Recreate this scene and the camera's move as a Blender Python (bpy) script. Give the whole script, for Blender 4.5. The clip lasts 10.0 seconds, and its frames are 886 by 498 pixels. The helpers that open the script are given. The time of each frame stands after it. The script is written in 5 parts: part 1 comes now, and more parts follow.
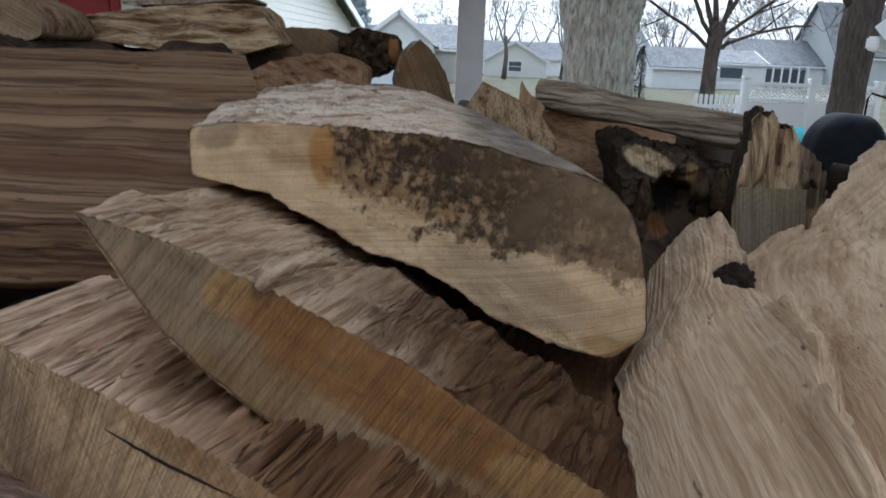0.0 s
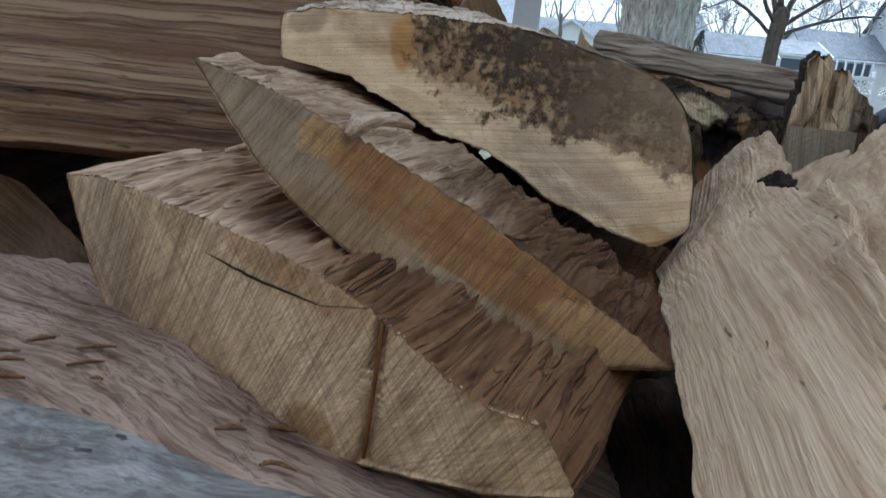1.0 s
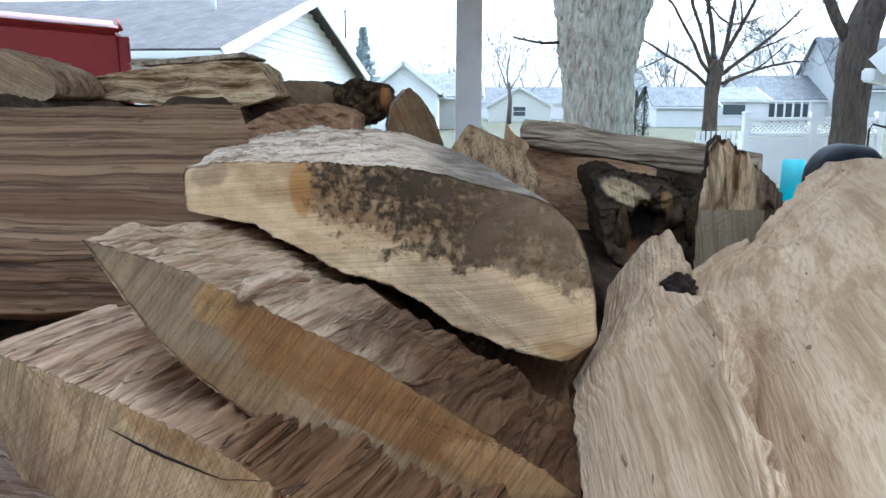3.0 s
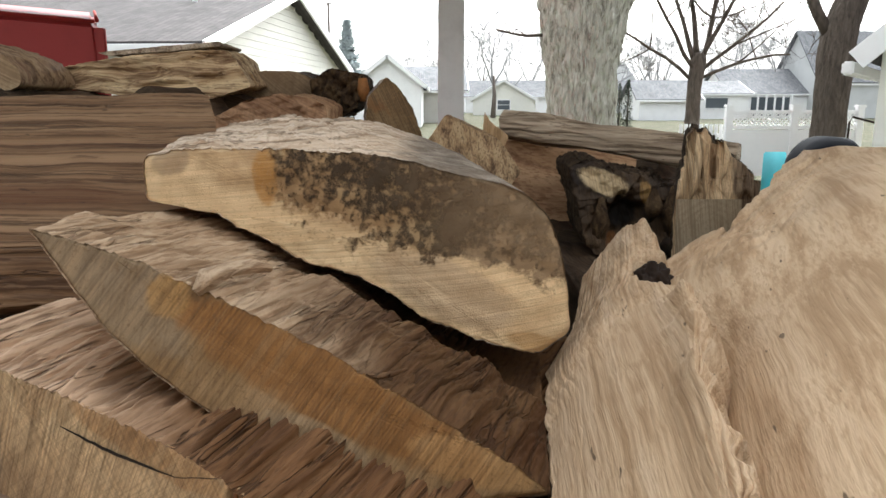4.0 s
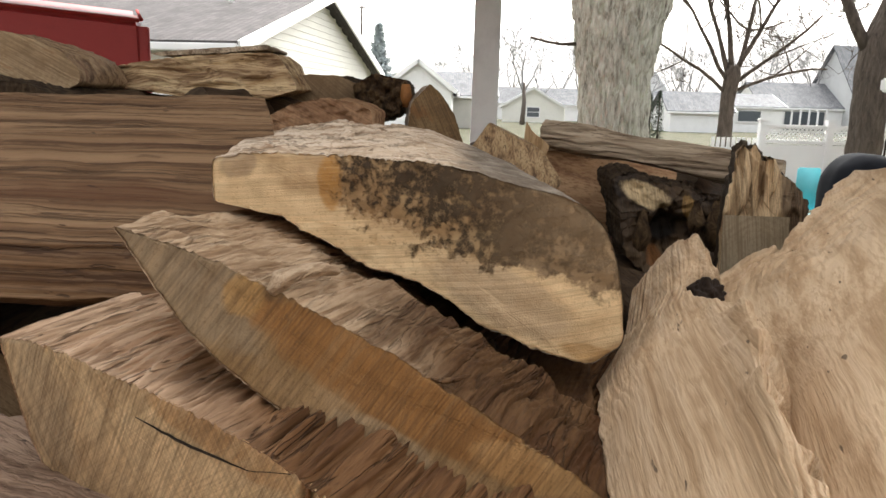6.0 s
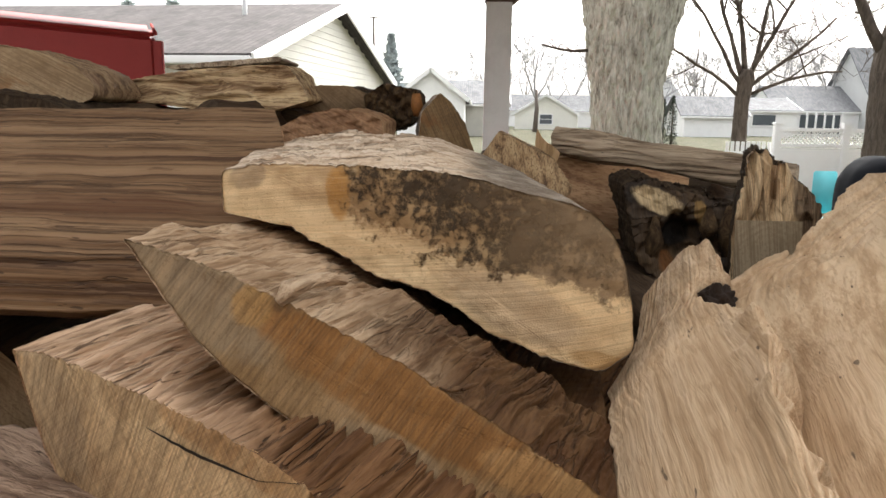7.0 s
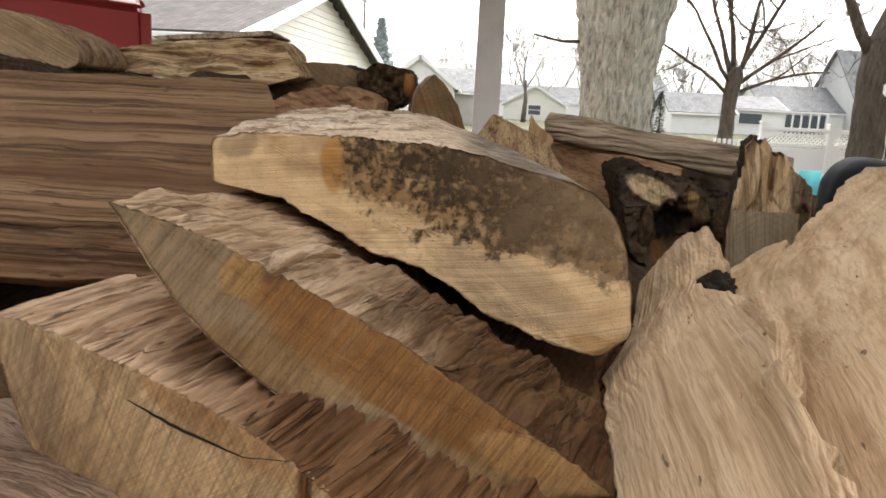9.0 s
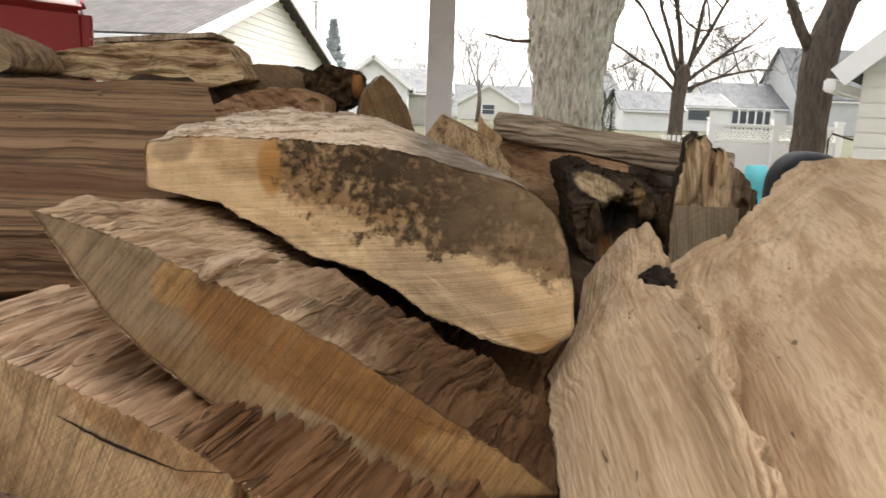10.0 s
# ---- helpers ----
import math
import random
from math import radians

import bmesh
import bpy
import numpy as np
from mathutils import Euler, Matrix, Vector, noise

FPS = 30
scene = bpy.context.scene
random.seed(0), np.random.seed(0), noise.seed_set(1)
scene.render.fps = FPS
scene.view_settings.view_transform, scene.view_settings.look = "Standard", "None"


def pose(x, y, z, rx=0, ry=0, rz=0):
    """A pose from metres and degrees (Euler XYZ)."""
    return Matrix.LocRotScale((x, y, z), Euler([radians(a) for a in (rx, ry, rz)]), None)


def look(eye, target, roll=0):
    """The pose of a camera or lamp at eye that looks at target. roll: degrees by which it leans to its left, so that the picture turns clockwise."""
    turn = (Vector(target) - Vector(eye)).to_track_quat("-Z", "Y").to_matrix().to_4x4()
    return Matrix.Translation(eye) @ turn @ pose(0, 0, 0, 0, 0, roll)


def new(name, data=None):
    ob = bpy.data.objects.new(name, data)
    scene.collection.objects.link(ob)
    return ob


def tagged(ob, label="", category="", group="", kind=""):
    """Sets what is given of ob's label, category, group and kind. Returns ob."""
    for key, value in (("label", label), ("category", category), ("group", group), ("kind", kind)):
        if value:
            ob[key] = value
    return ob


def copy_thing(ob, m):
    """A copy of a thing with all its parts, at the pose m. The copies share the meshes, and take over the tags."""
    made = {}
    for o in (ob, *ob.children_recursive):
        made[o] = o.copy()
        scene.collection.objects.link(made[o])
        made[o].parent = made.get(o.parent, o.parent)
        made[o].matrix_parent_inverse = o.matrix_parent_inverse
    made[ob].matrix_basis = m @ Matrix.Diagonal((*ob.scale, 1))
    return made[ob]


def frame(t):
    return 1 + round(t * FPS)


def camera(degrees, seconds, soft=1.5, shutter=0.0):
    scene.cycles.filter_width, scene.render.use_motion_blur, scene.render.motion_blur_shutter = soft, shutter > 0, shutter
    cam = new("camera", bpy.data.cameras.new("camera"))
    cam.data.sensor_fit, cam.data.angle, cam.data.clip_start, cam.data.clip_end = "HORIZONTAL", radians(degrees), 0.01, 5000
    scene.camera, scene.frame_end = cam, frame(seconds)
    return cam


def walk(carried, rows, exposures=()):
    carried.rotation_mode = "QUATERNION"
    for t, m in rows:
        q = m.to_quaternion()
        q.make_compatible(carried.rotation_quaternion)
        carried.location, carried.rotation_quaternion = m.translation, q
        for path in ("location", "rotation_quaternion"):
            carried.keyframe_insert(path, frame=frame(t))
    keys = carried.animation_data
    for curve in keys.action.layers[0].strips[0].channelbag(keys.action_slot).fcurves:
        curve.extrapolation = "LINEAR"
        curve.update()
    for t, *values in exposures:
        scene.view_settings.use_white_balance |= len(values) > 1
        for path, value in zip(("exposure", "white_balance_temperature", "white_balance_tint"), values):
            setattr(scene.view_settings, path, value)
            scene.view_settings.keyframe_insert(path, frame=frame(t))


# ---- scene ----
cam = camera(62.4, 10.0, shutter=0.5)
PATH = [
    (0, (0.0000, 0.0000, 1.3500), (0.0181, 1.9363, 0.8496), 2.37),
    (0.5, (-0.0078, -0.0100, 1.3302), (0.0317, 1.9105, 0.7733), 3.13),
    (1, (-0.0103, -0.0588, 1.2994), (-0.0919, 1.8559, 0.7274), 5.52),
    (1.5, (0.0208, -0.0638, 1.2962), (0.0174, 1.8428, 0.6921), 3.10),
    (2, (0.0195, -0.0659, 1.3013), (0.0066, 1.8520, 0.7343), 3.31),
    (2.5, (0.0326, -0.0597, 1.3201), (0.0034, 1.8798, 0.8327), 1.25),
    (2.7, (0.0310, -0.0607, 1.3469), (0.0085, 1.9029, 0.9677), 0.10),
    (3.8, (0.0333, -0.0435, 1.3395), (0.0431, 1.9181, 0.9493), 0.70),
    (4, (0.0423, -0.0450, 1.3399), (0.0680, 1.9153, 0.9441), 0.12),
    (4.5, (0.0313, -0.0475, 1.3395), (0.0163, 1.9136, 0.9473), 0.80),
    (5, (0.0284, -0.0497, 1.3415), (0.0034, 1.9140, 0.9630), 0.58),
    (5.5, (0.0229, -0.0523, 1.3409), (0.0023, 1.9105, 0.9575), 1.14),
    (5.7, (0.0180, -0.0540, 1.3433), (-0.0125, 1.9080, 0.9565), 1.65),
    (7, (0.0225, -0.0552, 1.3443), (-0.0577, 1.9101, 0.9818), 0.85),
    (7.5, (0.0241, -0.0534, 1.3448), (-0.0481, 1.9120, 0.9815), 0.44),
    (8, (0.0253, -0.0549, 1.3448), (-0.0515, 1.9110, 0.9853), 0.35),
    (8.5, (0.0264, -0.0582, 1.3407), (-0.0844, 1.9031, 0.9653), 0.72),
    (9, (0.0139, -0.0418, 1.3339), (-0.0214, 1.9188, 0.9402), 2.92),
    (9.5, (0.0139, -0.0368, 1.3294), (0.0388, 1.9266, 0.9494), 3.89),
    (10, (0.0247, -0.0388, 1.3345), (0.1042, 1.9217, 0.9467), 2.23),
]
EXPOSURES = [(0, 1.4, 5400, 6), (1.5, 2.0, 4650, 0), (2.5, 2.3, 4500, 0), (3.8, 2.1, 6200, 6), (7.5, 2.1, 6700, 9), (10, 2.1, 6800, 9)]
SKY, SUN = 0.14, 1.0
walk(cam, [(t, look(eye, target, roll)) for t, eye, target, roll in PATH], EXPOSURES)

# ---- overcast daylight ----
world = bpy.data.worlds.new("overcast_sky")
scene.world = world
world.use_nodes = True
wn, wl = world.node_tree.nodes, world.node_tree.links
sky = wn.new("ShaderNodeTexSky")
sky.sky_type, sky.sun_disc = "NISHITA", False
sky.sun_elevation, sky.sun_rotation = radians(48), radians(16)
sky.air_density, sky.dust_density, sky.ozone_density = 1.0, 6.0, 0.6
grey = wn.new("ShaderNodeHueSaturation")
grey.inputs["Saturation"].default_value = 0.15
wl.new(sky.outputs[0], grey.inputs["Color"])
wl.new(grey.outputs[0], wn["Background"].inputs["Color"])
wn["Background"].inputs["Strength"].default_value = SKY
sun = new("sun", bpy.data.lights.new("sun", "SUN"))
sun.data.energy, sun.data.angle, sun.data.color = SUN, radians(35), (1.0, 0.97, 0.92)
sun.matrix_world = look((2.0, 7.0, 8.5), (0, 0.5, 1.0))


# ---- materials ----
class Nodes:
    def __init__(self, name, rough=0.8, spec=0.3):
        self.m = bpy.data.materials.new(name)
        self.m.use_nodes = True
        self.n, self.l = self.m.node_tree.nodes, self.m.node_tree.links
        self.b = self.n["Principled BSDF"]
        self.b.inputs["Roughness"].default_value = rough
        self.b.inputs["Specular IOR Level"].default_value = spec
        self.co = self.n.new("ShaderNodeTexCoord").outputs["Object"]

    def put(self, value, socket):
        if isinstance(value, bpy.types.NodeSocket):
            self.l.new(value, socket)
        else:
            socket.default_value = value

    def math(self, op, a, b=0.0, c=0.0, clamp=False):
        k = self.n.new("ShaderNodeMath")
        k.operation, k.use_clamp = op, clamp
        for v, s in zip((a, b, c), k.inputs):
            self.put(v, s)
        return k.outputs[0]

    def mapped(self, scale, rot=(0, 0, 0), co=None):
        k = self.n.new("ShaderNodeMapping")
        k.vector_type = "TEXTURE"
        k.inputs["Rotation"].default_value = [radians(a) for a in rot]
        k.inputs["Scale"].default_value = [1 / s for s in scale]
        self.l.new(co or self.co, k.inputs["Vector"])
        return k.outputs[0]

    def noise(self, scale, co=None, detail=4.0, rough=0.55, warp=0.0):
        k = self.n.new("ShaderNodeTexNoise")
        k.inputs["Scale"].default_value = scale
        k.inputs["Detail"].default_value = detail
        k.inputs["Roughness"].default_value = rough
        k.inputs["Distortion"].default_value = warp
        self.l.new(co or self.co, k.inputs["Vector"])
        return k.outputs["Fac"]

    def ramp(self, fac, *stops):
        k = self.n.new("ShaderNodeValToRGB")
        el = k.color_ramp.elements
        while len(el) < len(stops):
            el.new(0.5)
        for e, (p, c) in zip(el, stops):
            e.position, e.color = p, (*c, 1) if len(c) == 3 else c
        self.l.new(fac, k.inputs[0])
        return k.outputs[0]

    def step(self, fac, lo, hi):
        k = self.n.new("ShaderNodeMapRange")
        k.interpolation_type = "SMOOTHSTEP"
        for v, i in ((fac, 0), (lo, 1), (hi, 2), (0.0, 3), (1.0, 4)):
            self.put(v, k.inputs[i])
        return k.outputs[0]

    def mix(self, fac, a, b, mode="MIX"):
        k = self.n.new("ShaderNodeMix")
        k.data_type, k.blend_type = "RGBA", mode
        self.put(fac, k.inputs[0])
        for v, i in ((a, 6), (b, 7)):
            self.put((*v, 1) if isinstance(v, tuple) else v, k.inputs[i])
        return k.outputs[2]

    def xyz(self, co=None):
        k = self.n.new("ShaderNodeSeparateXYZ")
        self.l.new(co or self.co, k.inputs[0])
        return k.outputs

    def done(self, colour, height=None, depth=0.002, strength=0.7):
        self.put((*colour, 1) if isinstance(colour, tuple) else colour, self.b.inputs["Base Color"])
        if height is not None:
            k = self.n.new("ShaderNodeBump")
            k.inputs["Distance"].default_value, k.inputs["Strength"].default_value = depth, strength
            self.l.new(height, k.inputs["Height"])
            self.l.new(k.outputs[0], self.b.inputs["Normal"])
        return self.m


def end_grain(name, pale, mid, dark, pith=(0.0, -0.1), saw=55.0, stain=0.55, stain_col=(0.22, 0.10, 0.035), ring=0.007):
    """Sawn end of a log: rings round the pith, saw marks across, stains."""
    k = Nodes(name, 0.75, 0.25)
    x, y, z = k.xyz()
    drift = k.noise(9.0, detail=3)
    rx, rz = k.math("SUBTRACT", x, pith[0]), k.math("SUBTRACT", z, pith[1])
    r = k.math("SQRT", k.math("ADD", k.math("MULTIPLY", rx, rx), k.math("MULTIPLY", rz, rz)))
    r = k.math("ADD", r, k.math("MULTIPLY", drift, 0.02))
    rings = k.math("SINE", k.math("MULTIPLY", r, 6.283 / ring))
    marks = k.noise(1.0, k.mapped((5, 60, 420), (0, saw, 0)), 3, 0.65)
    broad = k.noise(1.0, k.mapped((3, 5, 55), (0, saw, 0)), 2, 0.5)
    rays = k.noise(1.0, k.mapped((14, 60, 260), (0, saw + 62, 0)), 3, 0.6)
    base = k.ramp(k.noise(13.0, detail=6, rough=0.6), (0.33, dark), (0.5, mid), (0.66, pale))
    base = k.mix(k.math("MULTIPLY", k.step(broad, 0.47, 0.58), 0.4), base, pale)
    base = k.mix(k.math("MULTIPLY", k.math("ADD", rings, 1.0), 0.12), base, dark)
    base = k.mix(k.math("MULTIPLY", k.step(marks, 0.50, 0.62), 0.6), base, dark)
    base = k.mix(k.math("MULTIPLY", k.step(marks, 0.5, 0.38), 0.45), base, pale)
    base = k.mix(k.math("MULTIPLY", k.step(rays, 0.53, 0.64), 0.22), base, dark)
    patch = k.noise(1.0, k.mapped((9, 9, 34), (0, saw, 0)), 4, 0.6, 0.5)
    base = k.mix(k.math("MULTIPLY", k.step(patch, stain, stain + 0.1), 0.6), base, stain_col)
    grit = k.noise(900.0, detail=2)
    fleck = k.noise(330.0, detail=3, rough=0.7)
    base = k.mix(k.math("MULTIPLY", k.step(fleck, 0.52, 0.64), 0.4), base, dark)
    height = k.math("ADD", k.math("MULTIPLY", marks, 0.8), k.math("MULTIPLY", grit, 0.25))
    return k.done(base, height, 0.0016, 0.9)


def split_grain(name, pale, mid, dark, turn=(0, 0, 0), fine=1.0, stain_col=(0.17, 0.075, 0.03), stain=0.62, wave=0.35, rough=0.75, contrast=1.0, rind=None, run=4.0, relief=0.004, heart_shade=None, slit=0.0):
    """Torn long grain; fibres run along local y turned by turn."""
    k = Nodes(name, rough, 0.25)
    warp = k.n.new("ShaderNodeVectorMath")
    warp.operation = "MULTIPLY_ADD"
    low = k.n.new("ShaderNodeTexNoise")
    low.inputs["Scale"].default_value, low.inputs["Detail"].default_value = 7.0, 2.0
    k.l.new(k.co, low.inputs["Vector"])
    k.l.new(low.outputs["Color"], warp.inputs[0])
    warp.inputs[1].default_value = (wave * 0.1,) * 3
    k.l.new(k.co, warp.inputs[2])
    co = warp.outputs[0]
    band = k.noise(1.0, k.mapped((70 * fine, run, 70 * fine), turn, co), 4, 0.55)
    fibre = k.noise(1.0, k.mapped((420 * fine, run * 3.5, 420 * fine), turn, co), 3, 0.6)
    wide = k.noise(1.0, k.mapped((16, run, 16), turn, co), 3, 0.5)
    base = k.ramp(band, (0.36, dark), (0.47, mid), (0.62, pale))
    base = k.mix(k.math("MULTIPLY", k.step(fibre, 0.50, 0.62), 0.6 * contrast), base, dark)
    base = k.mix(k.math("MULTIPLY", k.step(fibre, 0.48, 0.36), 0.4), base, pale)
    base = k.mix(k.math("MULTIPLY", k.step(wide, stain, stain + 0.14), 0.7), base, stain_col)
    speck = k.noise(1.0, k.mapped((160, 40, 160), turn, co), 2, 0.5)
    base = k.mix(k.math("MULTIPLY", k.step(speck, 0.71, 0.76), 0.75), base, (0.03, 0.016, 0.009))
    if slit:
        line = k.math("ABSOLUTE", k.math("SUBTRACT", k.noise(1.0, k.mapped((115, run * 1.6, 115), turn, co), 2, 0.5, 0.3), 0.5))
        some = k.step(k.noise(1.0, k.mapped((30, run * 2, 30), turn, co), 2), 0.40, 0.56)
        cut = k.math("MULTIPLY", k.step(line, 0.034, 0.008), some)
        base = k.mix(k.math("MULTIPLY", cut, slit), base, (0.045, 0.024, 0.013))
    # Brown heartwood tint, deepened to paint the shade under neighbouring logs.
    if heart_shade:
        lo, hi, brown = heart_shade
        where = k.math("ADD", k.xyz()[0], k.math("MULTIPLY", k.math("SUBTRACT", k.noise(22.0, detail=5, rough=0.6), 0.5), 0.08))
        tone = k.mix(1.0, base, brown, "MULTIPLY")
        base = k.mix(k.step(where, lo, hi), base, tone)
    if rind:
        x = k.xyz()[0]
        shell = k.ramp(k.noise(38.0, detail=7, rough=0.7), (0.35, (0.05, 0.036, 0.025)), (0.5, (0.14, 0.11, 0.08)), (0.65, (0.30, 0.26, 0.21)))
        base = k.mix(k.math("MULTIPLY", k.step(k.math("ADD", x, k.math("MULTIPLY", k.noise(25.0), 0.04)), rind, rind + 0.03), 0.85), base, shell)
    height = k.math("ADD", band, k.math("MULTIPLY", fibre, 0.6))
    if slit:
        height = k.math("SUBTRACT", height, k.math("MULTIPLY", cut, 1.5 * slit))
    return k.done(base, height, relief, 1.0)


def bark_like(name, pale, mid, dark, scale=1.0, rough=0.9, tint=None, stretch=0.25):
    k = Nodes(name, rough, 0.15)
    plate = k.noise(1.0, k.mapped((45 * scale, 45 * scale, 45 * scale * stretch)), 8, 0.65, 0.6)
    spots = k.noise(16.0 * scale, detail=6, rough=0.7)
    base = k.ramp(plate, (0.3, dark), (0.5, mid), (0.72, pale))
    if tint:
        base = k.mix(k.math("MULTIPLY", k.step(spots, 0.5, 0.68), 0.6), base, tint)
    return k.done(base, plate, 0.02 / scale, 0.9)


def painted(name, colour, rough=0.5, wear=0.12, scale=6.0, metal=0.0, spec=0.4):
    k = Nodes(name, rough, spec)
    k.b.inputs["Metallic"].default_value = metal
    low, high = k.noise(scale, detail=6, rough=0.65), k.noise(scale * 22, detail=3)
    shade = tuple(c * (1 - wear * 3) for c in colour)
    base = k.mix(k.math("MULTIPLY", k.step(low, 0.42, 0.75), 0.7), colour, shade)
    base = k.mix(k.math("MULTIPLY", k.step(high, 0.55, 0.75), 0.25), base, shade)
    return k.done(base, high, 0.001, 0.25)


def shingled(name, pale, dark):
    k = Nodes(name, 0.9, 0.15)
    brick = k.n.new("ShaderNodeTexBrick")
    brick.inputs["Scale"].default_value = 1.0
    brick.inputs["Brick Width"].default_value, brick.inputs["Row Height"].default_value = 0.33, 0.14
    brick.inputs["Mortar Size"].default_value = 0.008
    for i, c in ((1, pale), (2, dark), (3, tuple(v * 0.6 for v in dark))):
        brick.inputs[i].default_value = (*c, 1)
    k.l.new(k.co, brick.inputs["Vector"])
    stain = k.noise(1.3, detail=6, rough=0.7)
    base = k.mix(k.math("MULTIPLY", k.step(stain, 0.45, 0.7), 0.55), brick.outputs["Color"], tuple(v * 0.5 for v in dark))
    return k.done(base, k.noise(60.0), 0.01, 0.4)


def sawn_end(name, pale, mid, dark, saws, zones=(), mould=False):
    """Chain-sawn end of a large split: scratches in several directions, (angle, strength), and coloured zones
    (x, z, half length, half height, tilt, colour, strength) with ragged borders."""
    k = Nodes(name, 0.72, 0.3)
    x, y, z = k.xyz()
    base = k.ramp(k.noise(11.0, detail=5, rough=0.6), (0.34, dark), (0.48, mid), (0.66, pale))
    rag = k.math("SUBTRACT", k.noise(34.0, detail=6, rough=0.65), 0.5)
    for cx, cz, hl, hh, tilt, colour, power in zones:
        c, sn = math.cos(radians(tilt)), math.sin(radians(tilt))
        dx, dz = k.math("SUBTRACT", x, cx), k.math("SUBTRACT", z, cz)
        p = k.math("DIVIDE", k.math("ADD", k.math("MULTIPLY", dx, c), k.math("MULTIPLY", dz, sn)), hl)
        q = k.math("DIVIDE", k.math("SUBTRACT", k.math("MULTIPLY", dz, c), k.math("MULTIPLY", dx, sn)), hh)
        d = k.math("ADD", k.math("ADD", k.math("MULTIPLY", p, p), k.math("MULTIPLY", q, q)), k.math("MULTIPLY", rag, 1.9))
        base = k.mix(k.math("MULTIPLY", k.step(d, 1.15, 0.55), power), base, colour)
    height = k.math("MULTIPLY", k.noise(900.0, detail=2), 0.25)
    for angle, power in saws:
        fine = k.noise(1.0, k.mapped((5, 40, 680), (0, angle, 0)), 3, 0.6)
        wide = k.noise(1.0, k.mapped((2.5, 5, 85), (0, angle, 0)), 3, 0.6)
        lone = k.noise(1.0, k.mapped((1.2, 4, 42), (0, angle + 3, 0)), 1, 0.4)
        base = k.mix(power, base, k.ramp(fine, (0.34, (1.35, 1.32, 1.28)), (0.5, (1.0, 1.0, 1.0)), (0.64, (0.5, 0.47, 0.43))), "MULTIPLY")
        base = k.mix(power, base, k.ramp(wide, (0.34, (1.22, 1.22, 1.22)), (0.5, (1.0, 1.0, 1.0)), (0.66, (0.66, 0.63, 0.60))), "MULTIPLY")
        gap = k.math("ABSOLUTE", k.math("SUBTRACT", lone, 0.5))
        base = k.mix(k.math("MULTIPLY", k.step(gap, 0.010, 0.003), 0.35 * power), base, pale)
        height = k.math("ADD", height, k.math("MULTIPLY", k.math("ADD", fine, wide), power))
    fleck = k.noise(420.0, detail=3, rough=0.7)
    base = k.mix(k.math("MULTIPLY", k.step(fleck, 0.55, 0.66), 0.45), base, dark)
    if mould:
        edge = k.math("SUBTRACT", z, k.math("ADD", 0.001, k.math("MULTIPLY", x, -0.27)))
        blot = k.math("ADD", edge, k.math("MULTIPLY", k.math("SUBTRACT", k.noise(26.0, detail=9, rough=0.72), 0.5), 0.085))
        side = k.math("ADD", x, k.math("MULTIPLY", k.math("SUBTRACT", k.noise(48.0, detail=8, rough=0.7), 0.5), 0.05))
        area = k.math("MULTIPLY", k.step(blot, -0.003, 0.006), k.step(side, -0.064, -0.054))
        film = k.ramp(k.noise(30.0, detail=6, rough=0.65), (0.34, (0.14, 0.075, 0.028)), (0.47, (0.25, 0.145, 0.062)), (0.60, (0.32, 0.21, 0.10)))
        film = k.mix(k.step(x, 0.02, 0.09), film, k.mix(k.noise(45.0, detail=7, rough=0.7), (0.12, 0.075, 0.04), (0.26, 0.17, 0.095)))
        base = k.mix(k.math("MULTIPLY", area, 0.8), base, film)
        clot = k.noise(150.0, detail=8, rough=0.74)
        grow = k.noise(24.0, detail=5, rough=0.6)
        top = k.math("MULTIPLY", k.step(edge, 0.0, 0.05), 0.10)
        spot = k.math("ADD", k.math("ADD", clot, top), k.math("MULTIPLY", k.math("SUBTRACT", grow, 0.5), 0.62))
        black = k.math("MULTIPLY", k.step(spot, 0.46, 0.64), area)
        black = k.math("MULTIPLY", black, k.math("SUBTRACT", 1.0, k.math("MULTIPLY", k.step(x, 0.01, 0.11), 0.6)))
        base = k.mix(k.math("MULTIPLY", black, 0.9), base, k.mix(k.noise(200.0, detail=3), (0.012, 0.008, 0.005), (0.075, 0.047, 0.026)))
        height = k.math("ADD", height, k.math("MULTIPLY", black, k.math("MULTIPLY", clot, 2.0)))
    return k.done(base, height, 0.0016, 0.9)


M_END_UP = sawn_end("mouldy_end_grain", (0.76, 0.575, 0.34), (0.62, 0.45, 0.255), (0.40, 0.26, 0.135), ((-6, 0.28),), ((-0.064, 0.040, 0.010, 0.022, 0, (0.40, 0.20, 0.05), 0.85), (-0.135, 0.048, 0.016, 0.010, 20, (0.22, 0.16, 0.11), 0.45), (0.118, -0.072, 0.022, 0.006, -15, (0.42, 0.24, 0.08), 0.6), (0.06, -0.035, 0.06, 0.02, -25, (0.44, 0.33, 0.215), 0.6)), True)
M_END_MID = sawn_end("streaked_end_grain", (0.30, 0.195, 0.10), (0.22, 0.135, 0.058), (0.12, 0.066, 0.027), ((-53, 0.5), (-78, 0.22)), ((-0.10, 0.045, 0.06, 0.024, -42, (0.235, 0.175, 0.11), 0.7), (0.012, -0.010, 0.10, 0.019, -28, (0.215, 0.10, 0.027), 0.9), (0.008, -0.037, 0.035, 0.010, -25, (0.33, 0.245, 0.15), 0.6), (-0.072, 0.037, 0.012, 0.014, -50, (0.33, 0.185, 0.06), 0.7), (0.09, -0.05, 0.035, 0.012, -15, (0.36, 0.21, 0.085), 0.7)))
